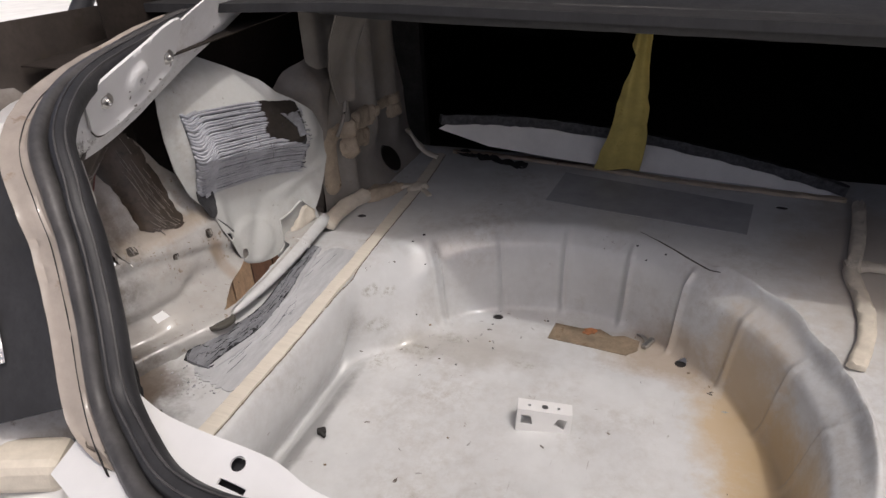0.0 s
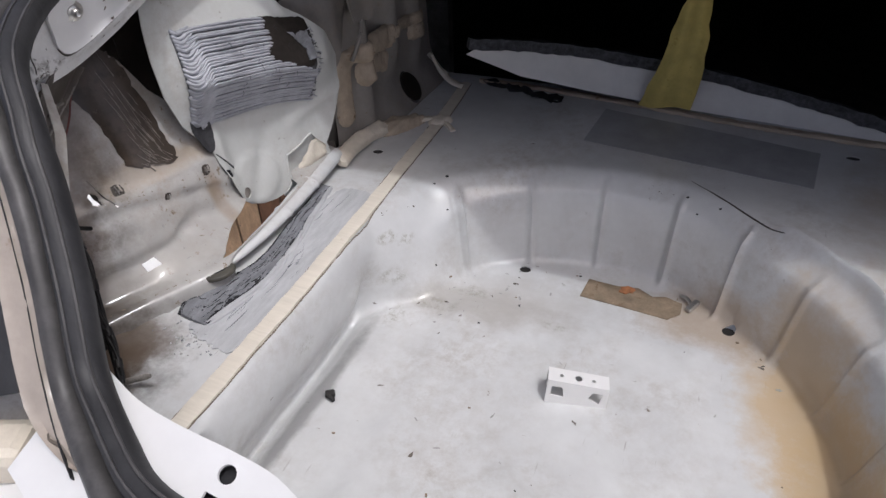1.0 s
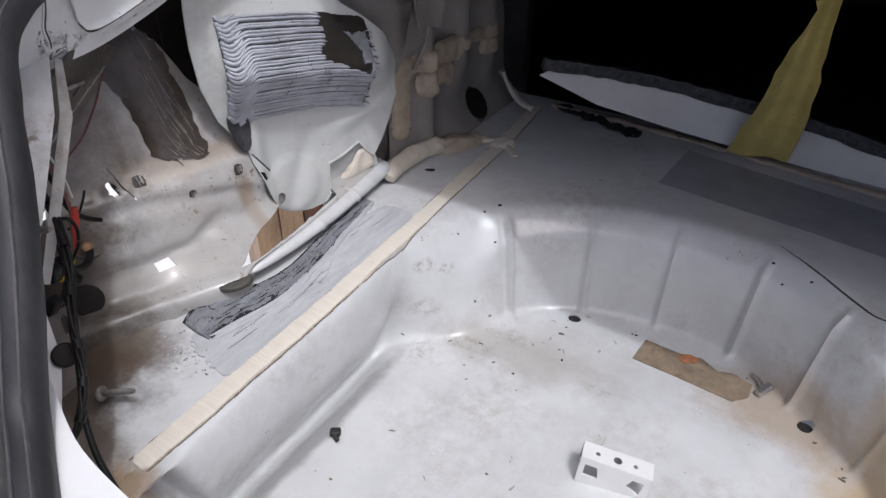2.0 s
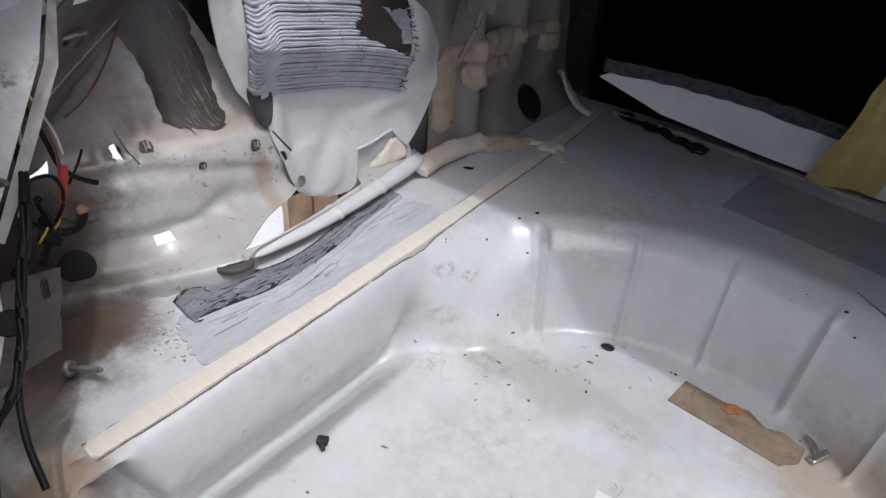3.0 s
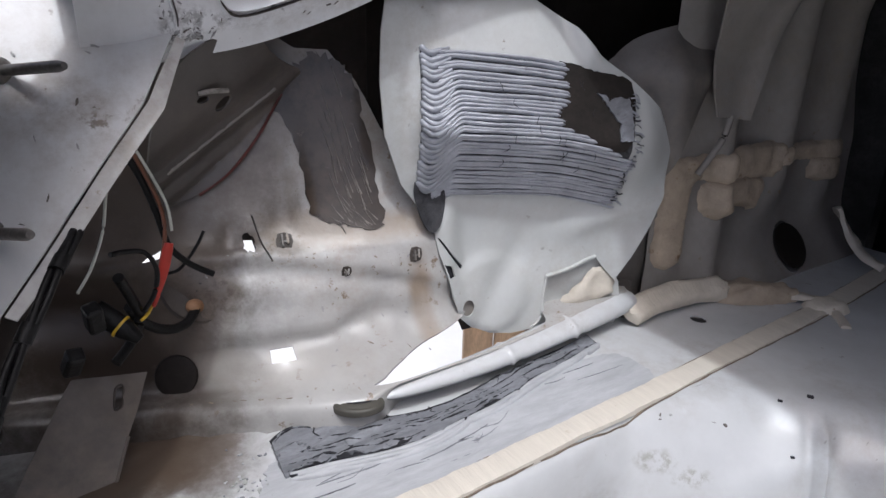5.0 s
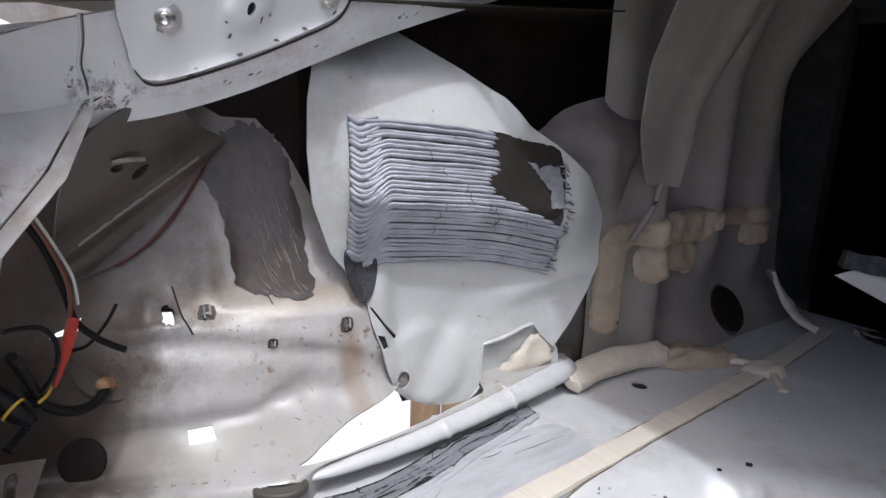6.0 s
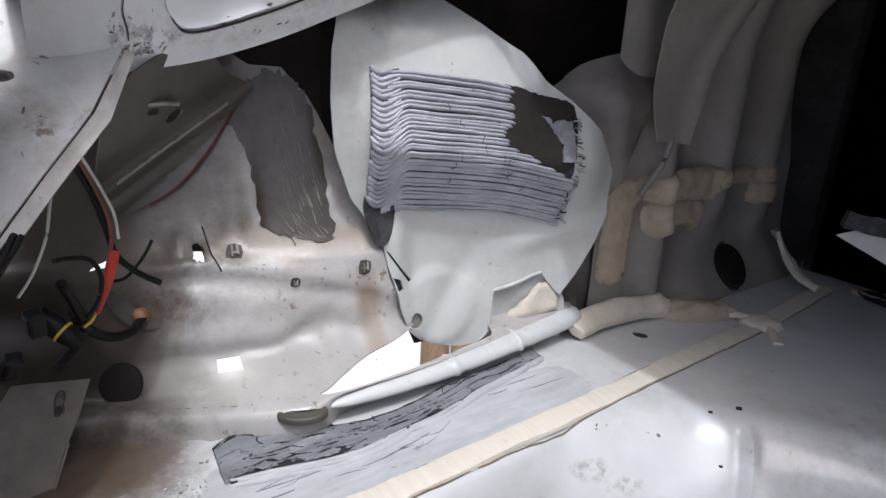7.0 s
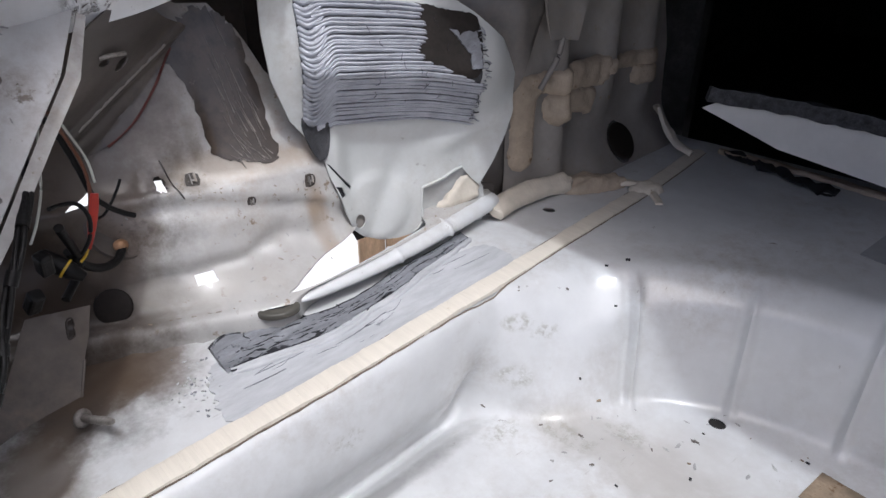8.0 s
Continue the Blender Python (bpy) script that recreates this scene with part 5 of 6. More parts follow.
bead_strip("seam_sealer", [on_floor(-0.445, 0.850, 0.006), on_floor(-0.425, 0.868, 0.005), on_floor(-0.400, 0.878, 0.004)], 0.007, 0.004, sealer, "thin beige sealer tail running to the floor joint", 0.002)


def edge_way(p, poly):
    """How far a point inside the outline lies from it."""
    best = 1.0
    for (ax, ay), (bx, by) in zip(poly, poly[1:] + poly[:1]):
        lx, ly = bx - ax, by - ay
        k = max(0, min(1, ((p[0] - ax) * lx + (p[1] - ay) * ly) / (lx * lx + ly * ly + 1e-12)))
        best = min(best, math.hypot(p[0] - ax - k * lx, p[1] - ay - k * ly))
    return best


def dab(outline, base, way, high, soft, mat, label, seed=1):
    """A dab of sealer: rounded edges, lumpy skin; base(u, v) is the surface under it."""
    wear = random.Random(seed)
    outline = [(a + wear.uniform(-0.0011, 0.0011), b + wear.uniform(-0.0011, 0.0011)) for a, b in ring_of(smooth_loop(outline, 2), 0.004)]
    way = Vector(way).normalized()

    def skin(u, v):
        d = min(1.0, edge_way((u, v), outline) / soft)
        lump = 1 + 0.55 * rough((u, v, 0), 48, seed) + 0.22 * rough((u, v, 0), 140, seed)
        return Vector(base(u, v)) + way * (0.0006 + high * math.sqrt(max(0, 1 - (1 - d) ** 2)) * lump)
    ob = sheet("seam_sealer", outline, skin, mat, gap=0.0034, thick=0.0005)
    return tagged(ob, label, "sealant", "seam sealer strips")


SIDE = (1, 0, 0.1)


def pillar_fill(u, v):
    """The pillar's face with its hollows filled, under thick sealer."""
    x, y, z = pillar(u, v)
    return (max(x, -0.489), y, z)


dab([(-0.482, 0.802), (-0.470, 0.798), (-0.455, 0.806), (-0.440, 0.826), (-0.428, 0.852), (-0.426, 0.868), (-0.440, 0.872), (-0.462, 0.860), (-0.480, 0.846), (-0.488, 0.825)], on_floor, (0.4, 0, 0.9), 0.015, 0.010, old_sealer, "wide beige sealer lump beside the pillar foot", 7)
dab([(-0.418, 0.862), (-0.402, 0.858), (-0.388, 0.868), (-0.384, 0.884), (-0.396, 0.892), (-0.412, 0.884)], on_floor, (0, 0, 1), 0.009, 0.010, sealer, "cream sealer knob on the floor joint", 8)
dab([(0.734, 0.262), (0.760, 0.262), (0.800, 0.263), (0.806, 0.244), (0.786, 0.240), (0.772, 0.236), (0.771, 0.205), (0.769, 0.160), (0.746, 0.158), (0.738, 0.172), (0.739, 0.210), (0.737, 0.245)], pillar, SIDE, 0.004, 0.004, old_sealer, "brown sealer band across and down the pillar", 2)
dab([(0.775, 0.260), (0.80, 0.264), (0.835, 0.268), (0.868, 0.270), (0.886, 0.266), (0.888, 0.252), (0.880, 0.236), (0.845, 0.234), (0.810, 0.236), (0.780, 0.242)], pillar_fill, SIDE, 0.006, 0.010, old_sealer, "thick beige sealer lobe on the pillar swage", 3)
dab([(0.782, 0.236), (0.800, 0.238), (0.835, 0.240), (0.868, 0.236), (0.872, 0.224), (0.866, 0.206), (0.856, 0.204), (0.848, 0.208), (0.820, 0.209), (0.800, 0.203), (0.788, 0.208), (0.780, 0.222)], pillar_fill, SIDE, 0.0075, 0.010, old_sealer, "pale lumpy sealer lobe below the first on the pillar", 4)
dab([(0.868, 0.263), (0.92, 0.265), (0.968, 0.266), (0.992, 0.266), (0.992, 0.248), (0.95, 0.247), (0.905, 0.248), (0.870, 0.247)], pillar_fill, SIDE, 0.004, 0.006, old_sealer, "dark brown sealer band beside the pillar swage", 5)
dab([(0.950, 0.247), (0.975, 0.248), (0.990, 0.246), (0.990, 0.226), (0.970, 0.224), (0.950, 0.226)], pillar, SIDE, 0.005, 0.005, old_sealer, "short brown sealer dab on the pillar", 6)
bead_strip("seam_sealer", [Vector((-0.468, 0.985, 0.195)), Vector((-0.462, 0.99, 0.180)), Vector((-0.448, 0.995, 0.160)), Vector((-0.436, 0.997, 0.148)), Vector((-0.415, 1.0, 0.140))], 0.0075, 0.004, sealer, "beige sealer bead curving down to the floor joint", 0.002)
bead_strip("seam_sealer", [on_floor(*p, 0.004) for p in ((0.275, 0.98), (0.262, 0.88), (0.245, 0.79), (0.24, 0.77), (0.245, 0.70), (0.24, 0.64), (0.222, 0.58))], 0.009, 0.006, sealer, "beige sealer bead along the far floor joint", 0.003)
bead_strip("seam_sealer", [on_floor(*p, 0.004) for p in ((0.235, 0.79), (0.28, 0.795), (0.34, 0.80))], 0.009, 0.006, sealer, "short beige sealer bead beside the floor joint", 0.003)
bead_strip("seam_sealer", [on_floor(*p, 0.003) for p in ((-0.40, 1.042), (-0.25, 1.038), (-0.10, 1.02), (0.05, 1.0), (0.26, 0.99))], 0.007, 0.003, old_sealer, "brown sealer line at the back edge of the floor", 0.002)

dab([(0.462, 0.142), (0.474, 0.158), (0.490, 0.174), (0.503, 0.172), (0.511, 0.160), (0.503, 0.146), (0.482, 0.138)], lambda u, v: Vector(fold_back(u, v)) + PN * 0.003, (0.9, -0.3, 0.4), 0.005, 0.008, sealer, "cream sealer lump tucked under the panel fold", 9)
bead_strip("seam_sealer", [on_floor(-0.392, 0.872, 0.003), on_floor(-0.380, 0.862, 0.002), on_floor(-0.370, 0.852, 0.001)], 0.004, 0.002, sealer, "small cream sealer drip beside the floor joint", 0.001)

# ---- grey filler repairs on the floor ----
def floor_skin(up, wave=0.0):
    return lambda x, y: (x, y, floor_z(x, y) + up + wave * (rough((x * 3.0, y * 0.5, 0), 60, 7) + 0.6 * rough((x * 6, y, 0), 90, 2)))


repair = thing("filler_repair", "cracked grey body filler smeared along the floor edge", "filler patch", (-0.43, 0.5, 0.11))
smear_rng = random.Random(15)
smear = ring_of(smooth_loop([(-0.462, 0.384), (-0.455, 0.366), (-0.436, 0.356), (-0.388, 0.352), (-0.388, 0.42), (-0.390, 0.50), (-0.393, 0.56), (-0.396, 0.640), (-0.424, 0.652), (-0.448, 0.640), (-0.452, 0.55), (-0.452, 0.46)], 3), 0.004)
smear = [(x + smear_rng.uniform(-1, 1) * (0.0016 if y < 0.40 else 0.0010), y + smear_rng.uniform(-1, 1) * (0.0024 if y < 0.40 else 0.0013)) for x, y in smear]
sheet("pale_smear", smear, floor_skin(0.0012, 0.0008), pale_filler, gap=0.005, thick=0.002, parent=repair)
for k in range(70):
    x, y = smear_rng.gauss(-0.440, 0.016), smear_rng.gauss(0.350, 0.009)
    size = smear_rng.uniform(0.0004, 0.0015)
    if x < -0.395:
        sheet("filler_spatter", disc(x, y, size, size * smear_rng.uniform(0.4, 0.9), 7, smear_rng.uniform(0, 3), 0.4, k + 3), floor_skin(0.0010), smear_rng.choice([pale_filler, rough_filler, smudge_grey]), gap=0.003, thick=0.0008, parent=repair)
LEFT = [(0.368, -0.470), (0.385, -0.479), (0.40, -0.478), (0.441, -0.464), (0.476, -0.454), (0.543, -0.462), (0.60, -0.470), (0.648, -0.476)]
RIGHT = [(0.366, -0.434), (0.40, -0.425), (0.456, -0.417), (0.512, -0.426), (0.57, -0.440), (0.648, -0.459)]


def between(f, y):
    return table(LEFT, y) + (table(RIGHT, y) - table(LEFT, y)) * f


strip_outline = [(table(LEFT, y / 1000) - 0.0012, y / 1000) for y in range(648, 367, -6)] + [(between(0.80 + 0.16 * rough((y * 0.05, 5, 0), 1.0) + 0.06 * rough((y * 0.21, 5, 0), 1.0), y / 1000), y / 1000) for y in range(374, 647, 4)]
sheet("torn_bed", strip_outline, floor_skin(0.0024, 0.001), crack_black, gap=0.005, thick=0.003, parent=repair, label="black torn bed under the filler strands")


def scallop(y):
    """The slab's upper edge: blocks of filler with rounded shoulders."""
    s = (y - 0.40) / 0.031
    return 0.05 + 0.07 * abs(math.sin(math.pi * s)) ** 0.6 - 0.05 * step(0.43, 0.40, y) if y > 0.40 else 0.05


def slab_z(x, y):
    f = (x - table(LEFT, y)) / (table(RIGHT, y) - table(LEFT, y))
    blocks = 0.0014 * (1 - step(0.25, 0.45, f)) * abs(math.sin(math.pi * (y - 0.40) / 0.031)) ** 0.5
    streak = 0.0022 * rough((x * 4.2 + 0.9 * y, y * 0.55, 0), 60, 7) + 0.0020 * abs(rough((x * 5, y * 0.8, 0), 120, 2))
    return floor_z(x, y) + 0.0036 + blocks + streak - 0.0022 * step(0.5, 1.0, f)


edge_up = [(between(scallop(y / 1000), y / 1000), y / 1000) for y in range(646, 371, -2)]
edge_low = [(between(0.74 + 0.16 * rough((y * 0.045, 0, 0), 1.0) + 0.07 * rough((y * 0.2, 3, 0), 1.0), y / 1000), y / 1000) for y in range(371, 645, 3)]
slab = sheet("cracked_slab", edge_up + edge_low, lambda x, y: (x, y, slab_z(x, y)), rough_filler, gap=0.0024, thick=0.005, parent=repair, label="lumpy cracked grey filler slab")
strand_rng = random.Random(9)


def crack(pts, w):
    path = catmull([Vector((x + strand_rng.uniform(-.0006, .0006), y, slab_z(x, y))) for x, y in pts], 4)

    def prof(f):
        h = w * (0.35 + 0.65 * abs(rough((f * 9, w * 9000, 0), 2.0))) * min(1, 5 * f + 0.1) * min(1, 5 * (1 - f) + 0.1)
        return [(-h, -0.003), (-h, 0.0002), (h, 0.0002), (h, -0.003)]
    sweep("crack", path, prof, crack_black, slab)


for y in (0.400, 0.449, 0.478, 0.541, 0.590):
    crack([(between(0.03, y), y), (between(0.12, y + 0.001), y + 0.001), (between(0.2, y - 0.001), y - 0.001), (between(0.26, y + 0.002), y + 0.002)], 0.0007)
for y0, f0, n, w in ((0.373, 0.07, 10, 0.0011), (0.452, 0.10, 9, 0.0009), (0.53, 0.09, 12, 0.0010), (0.378, 0.30, 16, 0.0005), (0.385, 0.44, 24, 0.0006), (0.52, 0.28, 12, 0.0005), (0.376, 0.62, 12, 0.0015), (0.478, 0.58, 9, 0.0014), (0.39, 0.53, 10, 0.0005), (0.56, 0.52, 9, 0.0008), (0.455, 0.36, 8, 0.0004)):
    crack([(between(f0 + 0.025 * rough((y0 + 0.008 * k, f0, 0), 30), y0 + 0.008 * k), y0 + 0.008 * k) for k in range(n)], w)
STRANDS = 13
for j in range(10, STRANDS):
    at = 0.372 + strand_rng.uniform(0, 0.012)
    while at < 0.63:
        long = strand_rng.uniform(0.05, 0.16)
        stop = min(0.646, at + long)
        f0 = (j + 0.5) / STRANDS
        seed = strand_rng.random() * 9
        path = []
        for i in range(15):
            y = at + (stop - at) * i / 14
            f = f0 + 0.035 * rough((y, seed, 0), 18)
            x = table(LEFT, y) + (table(RIGHT, y) - table(LEFT, y)) * f
            path.append(on_floor(x, y, 0.0022 + 0.0010 * rough((x, y, seed), 50)))
        wide = 0.0013 + 0.0008 * strand_rng.random()

        def strand_profile(f, wide=wide, seed=seed):
            h = wide * min(1, f * 9 + 0.2) * min(1, (1 - f) * 9 + 0.2) * (1 + 0.25 * rough((f * 6, seed, 0), 2))
            return [(-h, -0.002), (-h * 0.9, 0.0006), (-h * 0.3, 0.0014), (h * 0.4, 0.0012), (h * 0.95, 0.0004), (h, -0.002)]

        sweep("filler_strand", path, strand_profile, pale_filler, repair, wobble=0.0007)
        at = stop + strand_rng.uniform(0.001, 0.005)
for k in range(16):
    y = strand_rng.uniform(0.37, 0.62)
    x = table(RIGHT, y) + strand_rng.uniform(0.002, 0.018)
    long = strand_rng.uniform(0.01, 0.05)
    pts = catmull([on_floor(x, y, 0.0011), on_floor(x + strand_rng.uniform(-0.003, 0.002), y + long * 0.5, 0.0014), on_floor(x + strand_rng.uniform(-0.006, 0.003), y + long, 0.0011)], 4)
    w = strand_rng.uniform(0.00012, 0.0003)
    sweep("scratch", pts, [(-w, -0.002), (-w, 0.0003), (w, 0.0003), (w, -0.002)], rough_filler, repair)

grey_patch = sheet("primer_patch", [(-0.178, 0.885), (0.122, 0.848), (0.132, 0.948), (0.0, 0.972), (-0.170, 1.000)], floor_skin(0.0006), primer, gap=0.012, thick=0.001)
tagged(grey_patch, "flat rectangular grey primer patch on the floor", "primer patch")

# ---- small things in the well ----
bracket = thing("bracket", "small white folded steel bracket with round holes on the well floor", "bracket", (-0.085, 0.51, 0.0))
BM = pose(-0.084, 0.516, 0.0290, 0, 5, 13)
sheet("top", [(-0.032, -0.009), (0.032, -0.009), (0.032, 0.009), (-0.032, 0.009)], lambda u, v: BM @ Vector((u, v, 0.001)), clean_paint, [disc(0, 0, 0.004), disc(-0.018, 0, 0.0022, n=10), disc(0.016, 0, 0.0022, n=10)], gap=0.004, thick=0.0016, parent=bracket)
sheet("front", [(-0.032, -0.027), (0.032, -0.027), (0.032, 0), (-0.032, 0)], lambda u, v: BM @ Vector((u, -0.0092 + v * 0.2, v)), clean_paint,
      [[(-0.027, -0.017), (-0.013, -0.017), (-0.016, -0.006), (-0.027, -0.006)], [(0.016, -0.006), (0.012, -0.014), (0.024, -0.019), (0.027, -0.006)]], gap=0.004, thick=0.0016, parent=bracket)
sheet("back", [(-0.032, -0.027), (0.032, -0.027), (0.032, 0), (-0.032, 0)], lambda u, v: BM @ Vector((u, 0.0095, v)), clean_paint, gap=0.006, thick=0.0016, parent=bracket)

pad = sheet("sound_pad", [(-0.123, 0.690), (-0.012, 0.684), (0.002, 0.700), (0.002, 0.722), (-0.02, 0.728), (-0.035, 0.722), (-0.055, 0.733), (-0.08, 0.728), (-0.12, 0.730)], floor_skin(0.001, 0.0006), tan_card, gap=0.006, thick=0.002)
tagged(pad, "torn tan sound deadening pad on the well floor", "pad")
rust_orange = material("orange_rust", (0.42, 0.17, 0.07), 0.7, vary=0.3, scale=90)
spot = sheet("rust_spot", disc(-0.068, 0.722, 0.010, 0.007, 14, 0.3, 0.3, 5), floor_skin(0.0024, 0.0008), rust_orange, gap=0.004, thick=0.0008)
tagged(spot, "orange rust crust on the edge of the tan pad", "rust spot")
clip = thing("clip", "small bright steel clip lying beside the tan pad", "clip", on_floor(0.012, 0.722))
cable("wire", [on_floor(-0.002, 0.735, 0.003), on_floor(0.006, 0.728, 0.006), on_floor(0.014, 0.715, 0.004)], 0.0022, steel, clip)
block("body", on_floor(0.014, 0.717, 0.005), (0.008, 0.022, 0.006), steel, clip, turn=(8, 0, -28), bevel=0.0015)

rag = sheet("black_rag", smooth_loop([(-0.395, 1.043), (-0.33, 1.036), (-0.295, 1.022), (-0.25, 1.020), (-0.243, 1.000), (-0.275, 0.992), (-0.305, 1.008), (-0.36, 1.020)], 3), floor_skin(0.006, 0.007), crack_black, gap=0.008, thick=0.002)
tagged(rag, "crumpled black rag at the back edge of the floor", "rag")
plug = thing("plug", "black plastic plug in the well floor", "plug", on_floor(-0.34, 0.416))
block("body", (-0.334, 0.416, 0.004), (0.011, 0.009, 0.006), black_hole, plug, turn=(0, 0, 35), bevel=0.002)
block("tab", (-0.329, 0.411, 0.004), (0.008, 0.004, 0.005), black_hole, plug, turn=(0, 8, -20), bevel=0.001)
crumbs = random.Random(12)
for i in range(22):
    if i < 13:
        a = math.radians(crumbs.uniform(40, 165))
        r = RADIUS - crumbs.uniform(0.060, 0.085)
        x, y = WELL.x + r * math.cos(a), WELL.y + r * math.sin(a)
        if x < -0.31:
            continue
    else:
        x, y = crumbs.uniform(-0.30, 0.12), crumbs.uniform(0.30, 0.66)
    s = crumbs.uniform(0.0006, 0.0020)
    c = block("crumb", on_floor(x, y, s * 0.35), (s * 2.2, s * 1.2, s), crumbs.choice([crack_black, brown_metal, tan_card]), turn=(crumbs.uniform(-20, 20), 0, crumbs.uniform(0, 180)), bevel=s * 0.25)
    tagged(c, "small dark crumb of dirt on the floor", "dirt crumb", "dirt crumbs")
for x, y, s in ((-0.325, 0.725, 0.0022), (-0.335, 0.705, 0.0016), (-0.31, 0.69, 0.0014), (0.02, 0.775, 0.0016), (-0.02, 0.79, 0.0018), (-0.005, 0.772, 0.0014)):
    c = block("crumb", on_floor(x, y, s * 0.2), (s * 2, s * 1.2, s), crack_black, turn=(0, 0, 40), bevel=s * 0.25)
    tagged(c, "small dark crumb of dirt on the floor", "dirt crumb", "dirt crumbs")


def grommet(p, way, r, label):
    g = thing("grommet", label, "grommet", p)
    m = facing(Vector(p) + Vector(way).normalized() * 0.0025, way)
    lathe("ring", [(r * 0.8, -0.001), (r * 1.05, -0.001), (r * 1.07, 0.0008), (r * 1.0, 0.0018), (r * 0.86, 0.002)], m, brown_metal, g)
    lathe("membrane", [(r * 0.90, -0.0015), (r * 0.86, 0.0005), (r * 0.66, -0.0008), (r * 0.6, 0.0012), (r * 0.5, 0.0004), (r * 0.01, 0.0004)], m, black_hole, g)


grommet(side(0.329, 0.101), side_pose(0.329, 0.101).to_3x3() @ Vector((0, 0, 1)), 0.0140, "black rubber grommet in the stained side panel")
grommet(pillar(0.926, 0.157), (Vector(pillar(0.932, 0.157)) - Vector(pillar(0.920, 0.157))).cross(Vector(pillar(0.926, 0.165)) - Vector(pillar(0.926, 0.149))), 0.0235, "dark rubber grommet in the pillar foot")
grommet(post(*post_uv((-0.396, 0.240, 0.209))), PM, 0.0078, "dark round rubber grommet in the white corner post")
boss = thing("drain_boss", "oval grey drain boss with a slot beside the floor edge", "drain", (-0.465, 0.431, 0.128))
BO = pose(-0.464, 0.4305, 0.1272, 0, 4, -20)
BS = BO @ Matrix.Diagonal((0.62, 1.0, 1, 1))
lathe("cup", [(0.0175, -0.0045), (0.0175, -0.0010), (0.0165, 0.0002), (0.0142, 0.0005), (0.0125, 0.0000), (0.0110, 0.0006), (0.0001, 0.0006)], BS, boss_grey, boss, n=28)
lathe("slot", [(0.0092, -0.001), (0.0092, 0.0010), (0.0001, 0.0012)], BO @ Matrix.Diagonal((0.26, 1.0, 1, 1)), crack_black, boss)

# ---- wiring in the corner ----
harness = thing("wiring_harness", "black taped wiring harness with loose coloured wires", "wiring", (-0.46, 0.26, 0.2))
trunk = catmull([(-0.478, 0.292, 0.285), (-0.452, 0.287, 0.278), (-0.417, 0.271, 0.261), (-0.395, 0.252, 0.232), (-0.377, 0.240, 0.209), (-0.362, 0.224, 0.189), (-0.355, 0.208, 0.178)], 5)
for j in range(3):
    cable("strand", [p + Vector((0.0017 * math.cos(0.5 * i + 2.1 * j), 0.0017 * math.sin(0.5 * i + 2.1 * j), 0.0010 * math.sin(0.33 * i + j))) for i, p in enumerate(trunk)], 0.00155, wire_black, harness)
for i in (3, 8, 12, 17, 21, 25):
    cable("tape_wrap", [trunk[i], trunk[i] * 0.5 + trunk[i + 1] * 0.5, trunk[i + 1]], 0.0035, wire_black, harness, n=9)
cable("branch", [(-0.392, 0.250, 0.228), (-0.377, 0.237, 0.203), (-0.362, 0.225, 0.183), (-0.346, 0.218, 0.163), (-0.328, 0.215, 0.142)], 0.0022, wire_black, harness)
cable("loop", [(-0.492, 0.298, 0.246), (-0.500, 0.306, 0.244), (-0.502, 0.316, 0.241), (-0.503, 0.321, 0.229), (-0.504, 0.318, 0.214), (-0.506, 0.311, 0.203)], 0.0015, wire_black, harness)
cable("long_lead", [(-0.512, 0.312, 0.300), (-0.522, 0.320, 0.282), (-0.528, 0.327, 0.257), (-0.531, 0.332, 0.234), (-0.534, 0.341, 0.221), (-0.536, 0.350, 0.213), (-0.536, 0.358, 0.208)], 0.0021, wire_black, harness)
cable("brown_wire", [(-0.508, 0.316, 0.302), (-0.519, 0.324, 0.280), (-0.525, 0.330, 0.258), (-0.521, 0.329, 0.240), (-0.514, 0.321, 0.218)], 0.0013, wire_brown, harness)
cable("pale_wire", [(-0.505, 0.318, 0.302), (-0.516, 0.327, 0.280), (-0.522, 0.333, 0.262), (-0.522, 0.334, 0.246)], 0.0009, wire_white, harness, "thin pale wire")
red_path = catmull([(-0.517, 0.331, 0.240), (-0.515, 0.327, 0.228), (-0.513, 0.322, 0.215), (-0.511, 0.317, 0.203)], 5)
sweep("red_sleeve", red_path, lambda f: [(a * (0.0013 + 0.0019 * math.sin(math.pi * min(1, 0.25 + f * 0.75))), b * 0.0018) for a, b in ((-1, 0), (-0.7, 0.8), (0, 1), (0.7, 0.8), (1, 0), (0.7, -0.8), (0, -1), (-0.7, -0.8))], wire_red, harness, "flattened red cable sleeve", up=(1, 0, 0))
cable("yellow_wire", [(-0.512, 0.318, 0.207), (-0.510, 0.314, 0.200), (-0.507, 0.309, 0.197)], 0.0010, wire_yellow, harness, "yellow wire")
cable("fat_lead", [(-0.512, 0.304, 0.205), (-0.520, 0.309, 0.192), (-0.527, 0.318, 0.181), (-0.533, 0.329, 0.175), (-0.540, 0.339, 0.175), (-0.548, 0.346, 0.180)], 0.0033, wire_black, harness)
cable("branch", [(-0.534, 0.328, 0.214), (-0.538, 0.337, 0.214), (-0.543, 0.346, 0.221), (-0.544, 0.352, 0.229), (-0.545, 0.356, 0.236)], 0.0011, wire_black, harness)
cable("stem", [(-0.492, 0.300, 0.232), (-0.500, 0.303, 0.222), (-0.507, 0.307, 0.208), (-0.512, 0.309, 0.197), (-0.510, 0.303, 0.184), (-0.500, 0.292, 0.176)], 0.0031, wire_black, harness)
cable("pale_wire", [(-0.488, 0.305, 0.300), (-0.486, 0.300, 0.280), (-0.484, 0.296, 0.262), (-0.478, 0.288, 0.245), (-0.468, 0.280, 0.236)], 0.0008, wire_white, harness)
